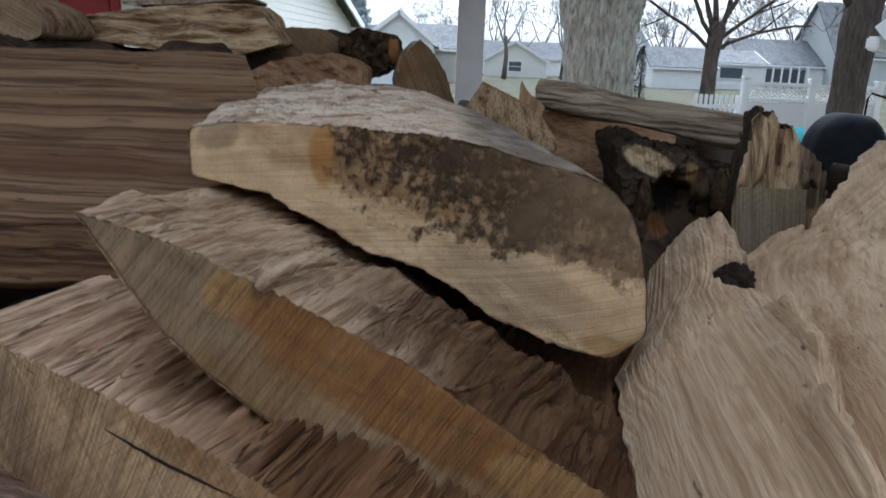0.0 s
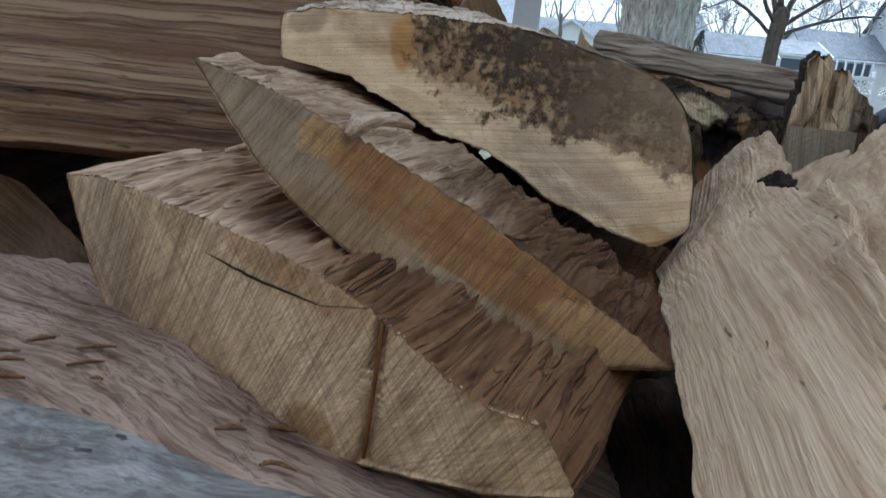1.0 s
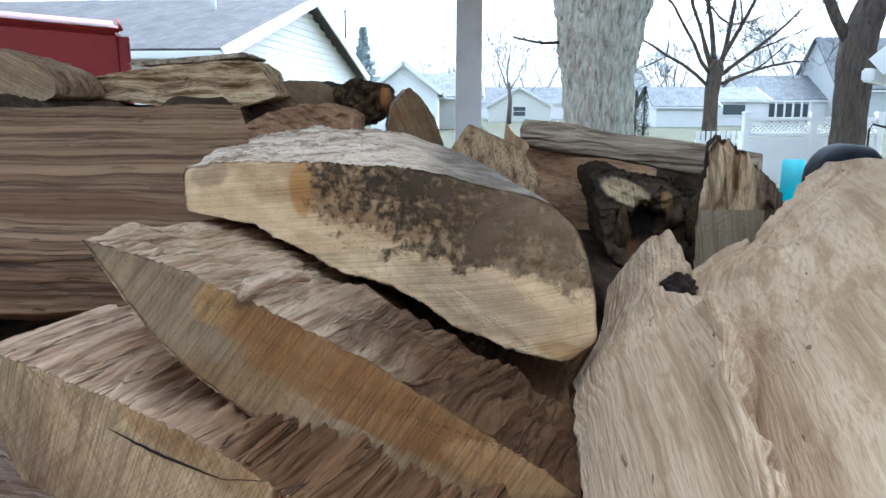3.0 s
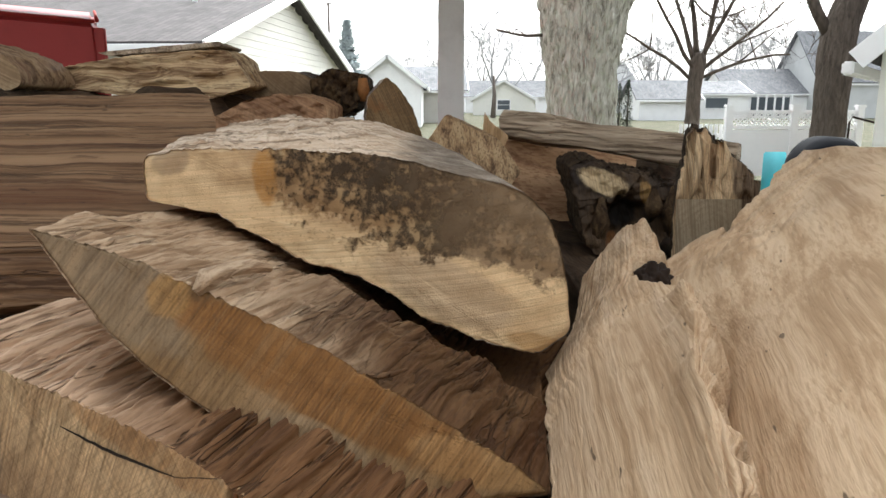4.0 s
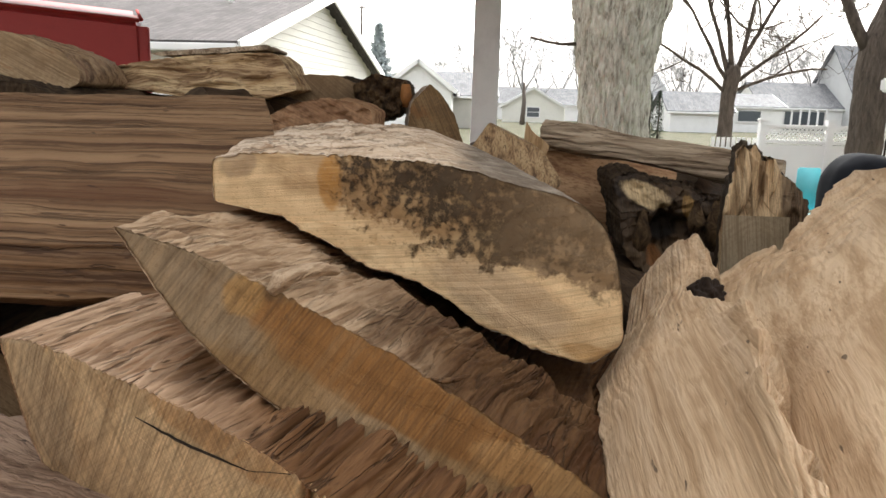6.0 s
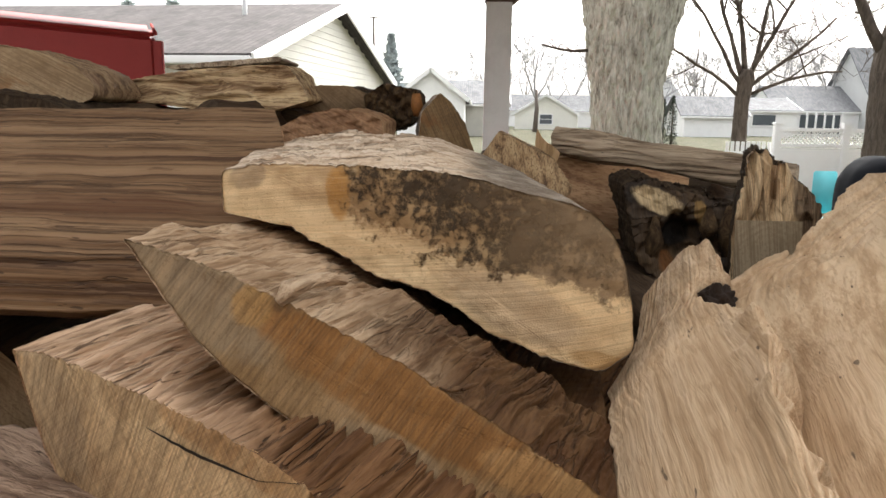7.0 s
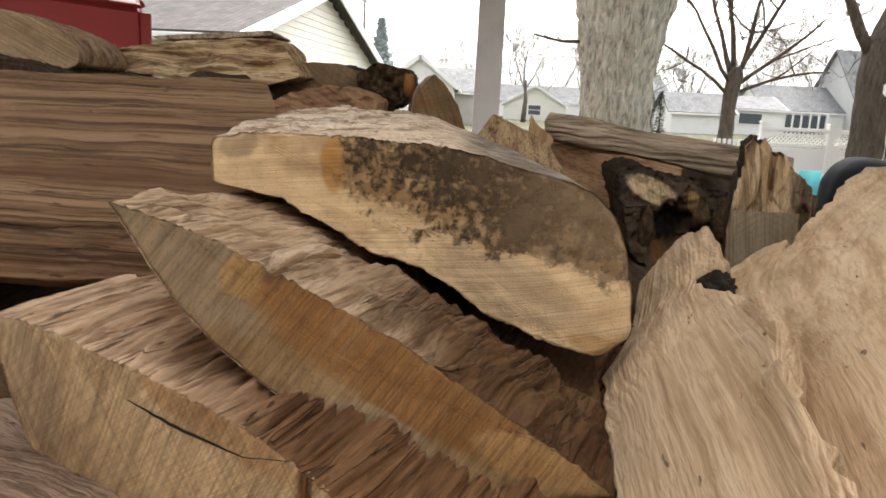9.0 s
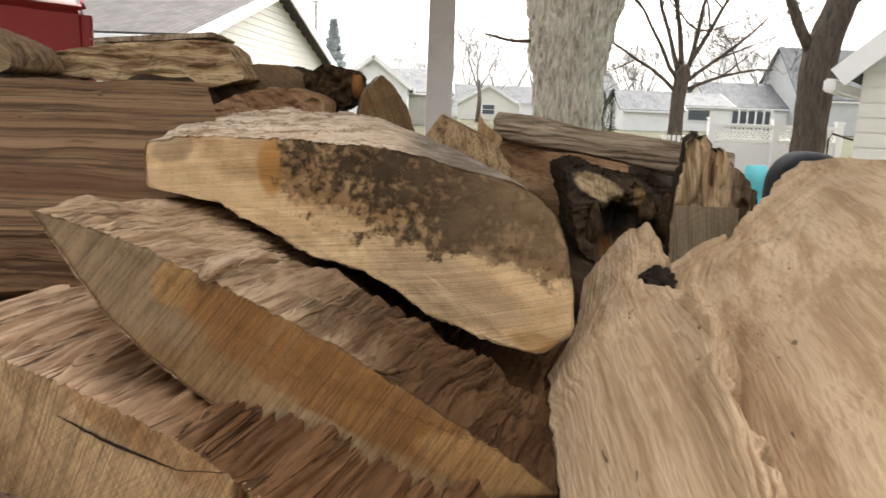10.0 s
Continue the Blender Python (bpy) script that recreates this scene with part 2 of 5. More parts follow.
M_END_LOW = sawn_end("fresh_end_grain", (0.58, 0.43, 0.255), (0.44, 0.305, 0.17), (0.27, 0.165, 0.085), ((-63, 0.6), (68, 0.35), (-40, 0.3)), ((-0.02, 0.017, 0.06, 0.012, -14, (0.36, 0.20, 0.085), 0.6), (-0.17, 0.0, 0.03, 0.05, 10, (0.33, 0.25, 0.16), 0.55), (-0.068, -0.083, 0.010, 0.018, 12, (0.33, 0.18, 0.055), 0.85), (-0.014, -0.074, 0.016, 0.020, -25, (0.35, 0.20, 0.07), 0.8), (0.10, -0.03, 0.03, 0.03, 0, (0.42, 0.27, 0.12), 0.5)))
M_END_GREY = end_grain("weathered_end_grain", (0.17, 0.145, 0.105), (0.115, 0.096, 0.068), (0.055, 0.045, 0.032), (0.1, 0.1), 20, 0.7, (0.05, 0.035, 0.02))
M_END_TAN = end_grain("tan_end_grain", (0.34, 0.24, 0.14), (0.25, 0.165, 0.09), (0.15, 0.092, 0.048), (0.0, 0.0), 40, 0.66)
M_END_RED = end_grain("reddish_end_grain", (0.37, 0.22, 0.12), (0.27, 0.145, 0.075), (0.16, 0.08, 0.04), (0.0, 0.0), 25, 0.62)
M_SPLIT_UP = split_grain("pale_ridged_grain", (0.62, 0.50, 0.38), (0.52, 0.40, 0.285), (0.30, 0.20, 0.125), (0, 0, -84), 0.8, stain=0.7, rind=0.035, wave=0.15, relief=0.002, slit=0.4)
M_SPLIT_MID = split_grain("brown_ridged_grain", (0.50, 0.37, 0.245), (0.37, 0.25, 0.152), (0.20, 0.12, 0.065), (0, 0, -20), 0.9, stain=0.56, stain_col=(0.22, 0.10, 0.036), wave=0.2, relief=0.002, slit=0.4, heart_shade=(-0.05, 0.06, (0.25, 0.175, 0.105)))
M_SPLIT_LOW = split_grain("rosy_ridged_grain", (0.64, 0.45, 0.305), (0.51, 0.345, 0.22), (0.28, 0.17, 0.10), (0, 0, -23), 0.8, stain=0.68, wave=0.15, relief=0.002, slit=0.6, heart_shade=(-0.10, 0.02, (0.27, 0.19, 0.115)))
M_SPLIT_BIG = split_grain("reddish_long_grain", (0.23, 0.14, 0.075), (0.14, 0.077, 0.037), (0.06, 0.029, 0.013), (0, 0, 0), 0.7, stain=0.57, stain_col=(0.085, 0.035, 0.014), run=0.8, wave=0.06, relief=0.002, slit=0.6)
M_SPLIT_CROTCH = split_grain("pale_wavy_grain", (0.56, 0.41, 0.268), (0.49, 0.345, 0.212), (0.36, 0.235, 0.133), (0, 0, -10), 1.2, stain=0.66, stain_col=(0.37, 0.24, 0.13), wave=0.12, contrast=0.85, run=3.0, relief=0.0022)
M_SPLIT_FAN = split_grain("pale_fanned_grain", (0.58, 0.425, 0.275), (0.51, 0.36, 0.222), (0.38, 0.25, 0.142), (0, 0, -22), 0.9, stain=0.62, stain_col=(0.37, 0.24, 0.13), wave=0.16, contrast=0.85, run=3.0, relief=0.0022)
M_SPLIT_X = split_grain("tan_long_grain", (0.42, 0.29, 0.17), (0.28, 0.175, 0.095), (0.12, 0.065, 0.032), (0, 0, 90), 0.6)
M_SPLIT_Z = split_grain("upright_grain", (0.46, 0.32, 0.175), (0.31, 0.195, 0.10), (0.09, 0.05, 0.026), (90, 0, 12), 0.9, run=2.0, wave=0.06)
M_SPLIT_RED = split_grain("red_brown_grain", (0.50, 0.31, 0.17), (0.39, 0.225, 0.118), (0.22, 0.11, 0.055), (0, 0, 70), 0.5, wave=0.12)
# Grain darkened in its colour for the shade deep in the heap.
M_SPLIT_SHADED = split_grain("shaded_grain", (0.11, 0.07, 0.042), (0.065, 0.04, 0.023), (0.03, 0.017, 0.01), (0, 0, 0), 0.6)
M_GREYWOOD = split_grain("silvered_grain", (0.50, 0.50, 0.49), (0.36, 0.36, 0.35), (0.20, 0.19, 0.18), (0, 0, 70), 0.5, stain=0.8)
M_BARK_LOG = split_grain("weathered_bark", (0.50, 0.40, 0.29), (0.33, 0.25, 0.17), (0.10, 0.065, 0.04), (0, 0, 0), 0.6, stain=0.6, stain_col=(0.07, 0.045, 0.028), run=2.0, wave=0.1)
M_ROT = bark_like("rotten_wood", (0.19, 0.12, 0.06), (0.07, 0.042, 0.022), (0.012, 0.008, 0.006), 1.6, stretch=0.6)
M_DARK = painted("near_black", (0.02, 0.011, 0.006), 0.95, 0.2, 60)
M_BARK_DARK = bark_like("dark_bark", (0.11, 0.075, 0.045), (0.05, 0.033, 0.02), (0.015, 0.01, 0.007), 2.0)
M_BARK_TREE = bark_like("lichened_bark", (0.64, 0.62, 0.54), (0.47, 0.45, 0.38), (0.14, 0.12, 0.095), 0.6, tint=(0.42, 0.44, 0.32), stretch=0.22)
M_BARK_FAR = bark_like("grey_brown_bark", (0.15, 0.125, 0.10), (0.10, 0.08, 0.065), (0.05, 0.04, 0.032), 0.4)
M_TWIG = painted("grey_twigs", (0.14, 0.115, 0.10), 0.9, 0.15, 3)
# Paler than the grey twigs: distance haze is mixed into this colour.
M_TWIG_HAZED = painted("hazed_twigs", (0.32, 0.315, 0.32), 0.95, 0.1, 1)


# ---- helpers for meshes ----
def part(name, data, material, parent, label="", smooth=True):
    """Links a bmesh or a (verts, faces) pair as one mesh under a thing."""
    me = bpy.data.meshes.new(name)
    if isinstance(data, bmesh.types.BMesh):
        data.to_mesh(me)
        data.free()
    else:
        me.from_pydata(data[0], [], data[1])
    me.materials.append(material)
    if smooth:
        me.polygons.foreach_set("use_smooth", [True] * len(me.polygons))
    me.update()
    ob = new(name, me)
    if parent is not None:
        ob.parent = parent
    if label:
        ob["label"] = label
    return ob


def thing(name, at, label, category, group="", kind="", turn=(0, 0, 0)):
    e = new(name)
    e.empty_display_size = 0.05
    e.matrix_basis = pose(*at, *turn)
    return tagged(e, label, category, group, kind)


def box_bm(sx, sy, sz, at=(0, 0, 0), bevel=0.0, bm=None):
    own = bm is None
    bm = bm or bmesh.new()
    r = bmesh.ops.create_cube(bm, size=1, matrix=Matrix.Translation(at) @ Matrix.Diagonal((sx, sy, sz, 1)))
    if bevel and own:
        bmesh.ops.bevel(bm, geom=bm.edges[:], offset=bevel, segments=2, affect="EDGES")
    return bm


def fbm(x, y, z, octaves=3):
    v, a = 0.0, 1.0
    for _ in range(octaves):
        v += a * noise.noise((x, y, z))
        x, y, z, a = x * 2.03, y * 2.03, z * 2.03, a * 0.5
    return v


def resample(profile, n, dense=1.0):
    """Points along a closed outline of (x, z, roughness); rough stretches are dense times finer."""
    p = [(q[0], q[1], q[2] if len(q) > 2 else 1.0) for q in profile]
    p.append(p[0])
    lens = [math.dist(a[:2], b[:2]) * (dense if min(a[2], b[2]) >= 0.6 else 1.0) for a, b in zip(p, p[1:])]
    total, out, k, run = sum(lens), [], 0, 0.0
    for i in range(n):
        d = total * i / n
        while d > run + lens[k]:
            run += lens[k]
            k += 1
        f = (d - run) / lens[k]
        out.append([p[k][j] + (p[k + 1][j] - p[k][j]) * f for j in range(3)])
    for _ in range(2):
        out = [[(out[i - 1][j] + 2 * out[i][j] + out[(i + 1) % n][j]) / 4 for j in range(3)] for i in range(n)]
    return out, total


def split_log(label, at, profile, face=(0, 0, 0), axis=(0, 0), length=0.3, n=160, m=50, ridge=(0.004, 0.012, 0.0), taper=0.95, relief=(0.0008, 40, 40), mats=None, turn=(0, 0, 0), seed=0, carve=None, lump=0.008, end_label="", group="split logs in the heap", name="firewood_log", tuck=0.0):
    """A split log: its sawn end is the outline in local x, z; the body runs back along y.
    face: slope across, slope up and bow of the end; axis: drift across and up per metre; ridge: height, spacing, slant in degrees."""
    log = thing(name, at, label, "firewood", group, turn=turn)
    ring, total = resample(profile, n)
    cx, cz = sum(p[0] for p in ring) / n, sum(p[1] for p in ring) / n
    area = sum(ring[i - 1][0] * ring[i][1] - ring[i][0] * ring[i - 1][1] for i in range(n))
    sgn = 1 if area > 0 else -1
    slant = radians(ridge[2])
    cs, sn = math.cos(slant), math.sin(slant)

    def end_y(x, z):
        return face[0] * x + face[1] * z + face[2] * x * x

    def skin(i, s):
        x, z, a = ring[i]
        tx, tz = ring[(i + 1) % n][0] - ring[i - 1][0], ring[(i + 1) % n][1] - ring[i - 1][1]
        tl = math.hypot(tx, tz) or 1
        nx, nz = sgn * tz / tl, -sgn * tx / tl
        w = total * i / n
        p, q = (w * cs + s * sn), (s * cs - w * sn)
        bend = 0.6 * noise.noise((x * 9 + seed, s * 9, z * 9))
        ph = p / ridge[1] + bend
        ph += 0.5 * noise.noise((p * 60, q * 14, seed + 2))
        cell = math.floor(ph)
        tear = ph - cell
        step = 0.25 + 1.5 * abs(noise.noise((cell * 7.31 + seed, q * 9, 0.5)))
        h = (tear - 0.5) * step * (1 if tear < 0.85 else (1 - tear) / 0.15) + 0.5 * noise.noise((ph * 0.31, q * 6, seed)) + 0.16 * noise.noise((ph * 5.1, q * 30, seed + 5))
        if tear > 0.7:
            h -= 1.1 * step * (1 - abs(tear - 0.85) / 0.15)
        seam = min(1.0, min(w, total - w) / 0.03)
        d = h * ridge[0] * a * (0.45 + 0.55 * min(1, s / 0.02)) * seam + lump * min(1, s / 0.1) * noise.noise((x * 14, s * 8 + seed, z * 14))
        d += 0.0012 * noise.noise((x * 120, s * 60, z * 120 + seed))
        k = 1 - (1 - taper) * s / length
        return cx + (x - cx) * k + nx * d + axis[0] * s, end_y(x, z) + s, cz + (z - cz) * k + nz * d + axis[1] * s - tuck * s * s

    verts, faces = [], []
    for j in range(m + 1):
        s = length * (j / m) ** 1.1
        verts += [skin(i, s) for i in range(n)]
    for j in range(m):
        for i in range(n):
            a, b = j * n + i, j * n + (i + 1) % n
            faces.append((a, b, b + n, a + n) if sgn > 0 else (b, a, a + n, b + n))
    faces.append(tuple(range(m * n, m * n + n)) if sgn > 0 else tuple(reversed(range(m * n, m * n + n))))
    part("split_face", (verts, faces), mats[1], log)
    rim, depth = verts[:n], 26
    cv, cf = [], []
    for j in range(depth):
        f = 1 - j / depth
        for i in range(n):
            x, z = cx + (rim[i][0] - cx) * f, cz + (rim[i][2] - cz) * f
            y = end_y(x, z)
            if j:
                y += relief[0] * fbm(x * relief[1], seed, z * relief[2])
                if carve:
                    y += carve(x, z)
            cv.append((x, y, z))
    cv.append((cx, end_y(cx, cz), cz))
    for j in range(depth - 1):
        for i in range(n):
            a, b = j * n + i, j * n + (i + 1) % n
            cf.append((b, a, a + n, b + n) if sgn > 0 else (a, b, b + n, a + n))
    o = (depth - 1) * n
    cf += [((o + (i + 1) % n), o + i, len(cv) - 1) if sgn > 0 else (o + i, o + (i + 1) % n, len(cv) - 1) for i in range(n)]
    part("end_face", (cv, cf), mats[0], log, end_label)
    return log


def tube(points, radii, sides=8, seed=0, rough=0.0):
    """A bent, tapered tube through the points."""
    verts, faces = [], []
    pts = [Vector(p) for p in points]
    for k, p in enumerate(pts):
        d = (pts[min(k + 1, len(pts) - 1)] - pts[max(k - 1, 0)]).normalized()
        u = d.orthogonal().normalized() if abs(d.z) > 0.95 else d.cross(Vector((0, 0, 1))).normalized()
        v = d.cross(u)
        for i in range(sides):
            a = 2 * math.pi * i / sides
            w = u * math.cos(a) + v * math.sin(a)
            q = p + w * radii[k] * (1 + rough * noise.noise((i * 1.7 + seed, k * 1.3, seed)))
            verts.append(tuple(q))
    for k in range(len(pts) - 1):
        for i in range(sides):
            a, b = k * sides + i, k * sides + (i + 1) % sides
            faces.append((a, b, b + sides, a + sides))
    faces += [tuple(reversed(range(sides))), tuple(range(len(verts) - sides, len(verts)))]
    return verts, faces


# ---- the heap: three large splits with their sawn ends in front ----
def lerp_table(table, v):
    for (a, *p), (b, *q) in zip(table, table[1:]):
        if v <= b:
            f = max(0.0, (v - a) / (b - a))
            return [u + (w - u) * f for u, w in zip(p, q)]
    return list(table[-1][1:])


def crease(p, q, seed, along, across):
    """Broad torn ridges with narrow furrows between them; p runs along the ridges."""
    q = q + 0.0040 * noise.noise((p * 11, q * 16, seed)) + 0.0007 * noise.noise((p * 40, q * 60, seed + 3))
    a = noise.noise((p * along, q / across, seed + 11))
    b = noise.noise((p * along * 1.7, q / across * 2.3, seed + 17))
    c = noise.noise((p * along * 3.0, q / across * 5.1, seed + 23))
    h = min(1.0, abs(a) * 2.5) ** 0.6 + 0.4 * min(1.0, abs(b) * 2.4) ** 0.6 + 0.25 * c + 0.7 * noise.noise((p * along * 0.6, q / across * 0.4, seed + 31))
    return h - 0.9


def torn_log(label, at, profile, end, axis, length, n, m, ridge, mats, seed, rise=None, lump=0.008, taper=0.95, relief=(0.0008, 60, 60), carve=None, end_label="", dense=4.0, by_arc=False, turn=(0, 0, 0), ragged=0.0012):
    """A large split log. end(x, z): how far back the sawn end lies; ridge: depth, spacing, direction in degrees, frequency along; rise(x, s, rough): extra height."""
    log = thing("firewood_log", at, label, "firewood", "split logs in the heap", turn=turn)
    ring, total = resample(profile, n, dense)
    for i, (x, z, a) in enumerate(ring):
        ring[i][0] = x + ragged * a * noise.noise((x * 170, z * 170, seed))
        ring[i][1] = z + ragged * a * (noise.noise((x * 170, z * 170, seed + 5)) + 0.6 * noise.noise((x * 430, z * 430, seed + 9)))
    cx, cz = sum(p[0] for p in profile) / len(profile), sum(p[1] for p in profile) / len(profile)
    arc, run = [], 0.0
    for i in range(n):
        arc.append(run)
        run += math.dist(ring[i][:2], ring[(i + 1) % n][:2])
    area = sum(ring[i - 1][0] * ring[i][1] - ring[i][0] * ring[i - 1][1] for i in range(n))
    sgn = 1 if area > 0 else -1
    co, si = math.cos(radians(ridge[2])), math.sin(radians(ridge[2]))
    wide = 3

    def skin(i, s):
        x, z, a = ring[i]
        r0, r1 = ring[i - wide], ring[(i + wide) % n]
        tx, tz = r1[0] - r0[0], r1[1] - r0[1]
        tl = math.hypot(tx, tz) or 1
        nx, nz = sgn * tz / tl, -sgn * tx / tl
        w = arc[i] if by_arc else x
        p, q = w * co + s * si, s * co - w * si
        near = min(1.0, s / 0.014)
        d = ridge[0] * a * a * (0.18 + 0.82 * near) * crease(p, q, seed, ridge[3], ridge[1])
        d += lump * min(1, s / 0.05) * (noise.noise((x * 13, s * 13 + seed, z * 13)) + 0.4 * noise.noise((x * 34, s * 30 + seed, z * 34)))
        d += 0.0006 * noise.noise((x * 260, s * 160, z * 260 + seed))
        k = 1 - (1 - taper) * s / length
        up = rise(x, s, a) if rise else 0.0
        return cx + (x - cx) * k + nx * d + axis[0] * s, end(x, z) + s, cz + (z - cz) * k + nz * d + axis[1] * s + up

    verts, faces = [], []
    for j in range(m + 1):
        s = length * (j / m) ** 1.5
        verts += [skin(i, s) for i in range(n)]
    for j in range(m):
        for i in range(n):
            a, b = j * n + i, j * n + (i + 1) % n
            faces.append((a, b, b + n, a + n) if sgn > 0 else (b, a, a + n, b + n))
    faces.append(tuple(range(m * n, m * n + n)) if sgn > 0 else tuple(reversed(range(m * n, m * n + n))))
    part("split_face", (verts, faces), mats[1], log)
    cv, cf, depth = [], [], 30
    for j in range(depth):
        f = 1 - (j / depth) ** 1.3
        for i in range(n):
            x, z = cx + (verts[i][0] - cx) * f, cz + (verts[i][2] - cz) * f
            y = end(x, z) + 0.0016 * (1 - min(1.0, j / 2))
            if j:
                y += relief[0] * fbm(x * relief[1], seed, z * relief[2])
                if carve:
                    y += carve(x, z)
            cv.append((x, y, z))
    cv.append((cx, end(cx, cz), cz))
    for j in range(depth - 1):
        for i in range(n):
            a, b = j * n + i, j * n + (i + 1) % n
            cf.append((b, a, a + n, b + n) if sgn > 0 else (a, b, b + n, a + n))
    o = (depth - 1) * n
    cf += [((o + (i + 1) % n), o + i, len(cv) - 1) if sgn > 0 else (o + i, o + (i + 1) % n, len(cv) - 1) for i in range(n)]
    part("end_face", (cv, cf), mats[0], log, end_label)
    return log


def ramp01(v, lo, hi):
    f = max(0.0, min(1.0, (v - lo) / (hi - lo)))
    return f * f * (3 - 2 * f)


def upper_end(x, z):
    return -0.206 * x + 0.058 * z + 0.30 * x * x + 1.1 * max(0.0, x - 0.05) ** 1.5


upper_log = torn_log(
    "large split log with a black-mouldy pale sawn end", (-0.009, 0.441, 1.25),
    [(-0.157, 0.049, .5), (-0.154, 0.052, .5), (-0.138, 0.053, .5), (-0.136, 0.056, .7), (-0.113, 0.058), (-0.078, 0.058), (-0.043, 0.058), (-0.026, 0.056), (-0.005, 0.057, .9), (0.017, 0.055, .8), (0.038, 0.051, .6), (0.059, 0.045, .3), (0.077, 0.041, .2), (0.096, 0.037, .2), (0.114, 0.029, .2),
     (0.130, 0.013, .2), (0.139, -0.009, .2), (0.145, -0.037, .2), (0.147, -0.060, .2), (0.148, -0.069, .3), (0.139, -0.074, .5), (0.125, -0.081, .6), (0.115, -0.080, .6), (0.094, -0.073, .7), (0.080, -0.068, .7), (0.064, -0.060, .7), (0.045, -0.055, .7), (0.023, -0.038, .7), (0.001, -0.028, .7),
     (-0.015, -0.023, .7), (-0.035, -0.020, .7), (-0.045, -0.015, .7), (-0.064, -0.004, .7), (-0.086, 0.003, .7), (-0.103, 0.014, .7), (-0.125, 0.015, .6), (-0.130, 0.018, .5), (-0.156, 0.019, .5)],
    upper_end, (-0.13, 0.05), 0.34, 620, 210, (0.0058, 0.0080, 6, 13), (M_END_UP, M_SPLIT_UP), 3, None, 0.005, 0.9, (0.0018, 55, 55), end_label="pale sawn end with black mould", ragged=0.0016)


def middle_end(x, z):
    return 0.023 * x + 0.27 * z + 0.06 * x * x


def middle_rise(x, s, a):
    """Folds swell out of the torn top; the body sinks towards its far end and under the log above."""
    drop = 0.17 * s * (1 - ramp01(x, -0.06, 0.0))
    if a < 0.6:
        return -drop
    fold = 0.010 * math.sin(math.pi * ramp01(s, 0.0, 0.07)) * (0.4 + noise.noise((x * 22 - s * 9, s * 16, 4)))
    return fold - drop - 0.55 * max(0.0, s - 0.085) * ramp01(x, -0.07, 0.02)


middle_log = torn_log(
    "crescent-shaped split log with an orange-streaked sawn end", (-0.028, 0.326, 1.2),
    [(-0.147, 0.073, .6), (-0.135, 0.058, .3), (-0.120, 0.039, .3), (-0.103, 0.019, .3), (-0.081, 0.000, .3), (-0.055, -0.018, .3), (-0.023, -0.037, .3), (0.010, -0.051, .3), (0.034, -0.060, .3), (0.066, -0.068, .3), (0.093, -0.069, .4),
     (0.134, -0.066, .6), (0.117, -0.054), (0.102, -0.045), (0.081, -0.032), (0.057, -0.017), (0.038, -0.006), (0.019, 0.005), (-0.006, 0.018), (-0.030, 0.029), (-0.055, 0.041), (-0.084, 0.054), (-0.117, 0.065)],
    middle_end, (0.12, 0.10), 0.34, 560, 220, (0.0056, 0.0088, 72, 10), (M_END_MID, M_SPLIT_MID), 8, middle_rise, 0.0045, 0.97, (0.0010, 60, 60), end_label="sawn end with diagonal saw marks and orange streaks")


def kerf(x, z):
    """The saw kerf that stands upright in the lower log's end, and the step beside it."""
    g = x - (0.0258 + 0.085 * (z - 0.009))
    return 0.006 * math.exp(-(g / 0.0022) ** 2) + (0.0035 if g > 0 else 0.0)


def lower_end(x, z):
    return -0.576 * x - 0.168 * z + 0.077 * x * x


def lower_rise(x, s, a):
    return -0.10 * max(0.0, s - 0.10) if a >= 0.6 else 0.0


lower_log = torn_log(
    "large split log with a fresh sawn end and ridged top", (-0.076, 0.281, 1.153),
    [(-0.205, 0.034, .6), (-0.171, 0.040), (-0.140, 0.040), (-0.113, 0.037), (-0.072, 0.034), (-0.042, 0.030), (-0.010, 0.025), (0.020, 0.014), (0.040, 0.004), (0.063, -0.008), (0.079, -0.014), (0.094, -0.014), (0.104, -0.013, .7), (0.123, -0.043, .3),
     (0.086, -0.063, .3), (0.051, -0.074, .3), (0.018, -0.083, .3), (0.004, -0.087, .3), (-0.035, -0.094, .3), (-0.072, -0.096, .3), (-0.109, -0.094, .3), (-0.147, -0.086, .3), (-0.178, -0.070, .3), (-0.192, -0.035, .3), (-0.200, 0.004, .3)],
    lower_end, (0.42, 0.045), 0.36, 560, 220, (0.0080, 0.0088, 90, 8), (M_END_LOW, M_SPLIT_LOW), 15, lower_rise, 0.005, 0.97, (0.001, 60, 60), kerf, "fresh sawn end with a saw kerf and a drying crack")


def on_end(x, z, proud=0.0):
    return x, lower_end(x, z) - proud, z


crack = []
for k in range(21):
    x, z = lerp_table([(0.0, -0.084, 0.0138), (0.18, -0.067, 0.0112), (0.36, -0.049, 0.0085), (0.55, -0.027, 0.0078), (0.74, -0.009, 0.0068), (1.0, 0.0177, 0.0150)], k / 20)
    crack.append(on_end(x, z + 0.0006 * noise.noise((k * 0.9, 1, 2)), 0.0005))
part("crack", tube(crack, [0.0002 + 0.0006 * math.sin(math.pi * min(1, k / 15)) for k in range(21)], 6), M_DARK, lower_log, "thin dark drying crack")
kerf_line = [on_end(0.0265 + 0.085 * (z - 0.009), z, -0.002) for z in [0.010 - 0.0088 * k for k in range(11)]]
part("saw_kerf", tube(kerf_line, [0.0013] * 11, 6), painted("amber_kerf", (0.17, 0.065, 0.015), 0.5, 0.2, 90), lower_log, "amber-brown saw kerf")
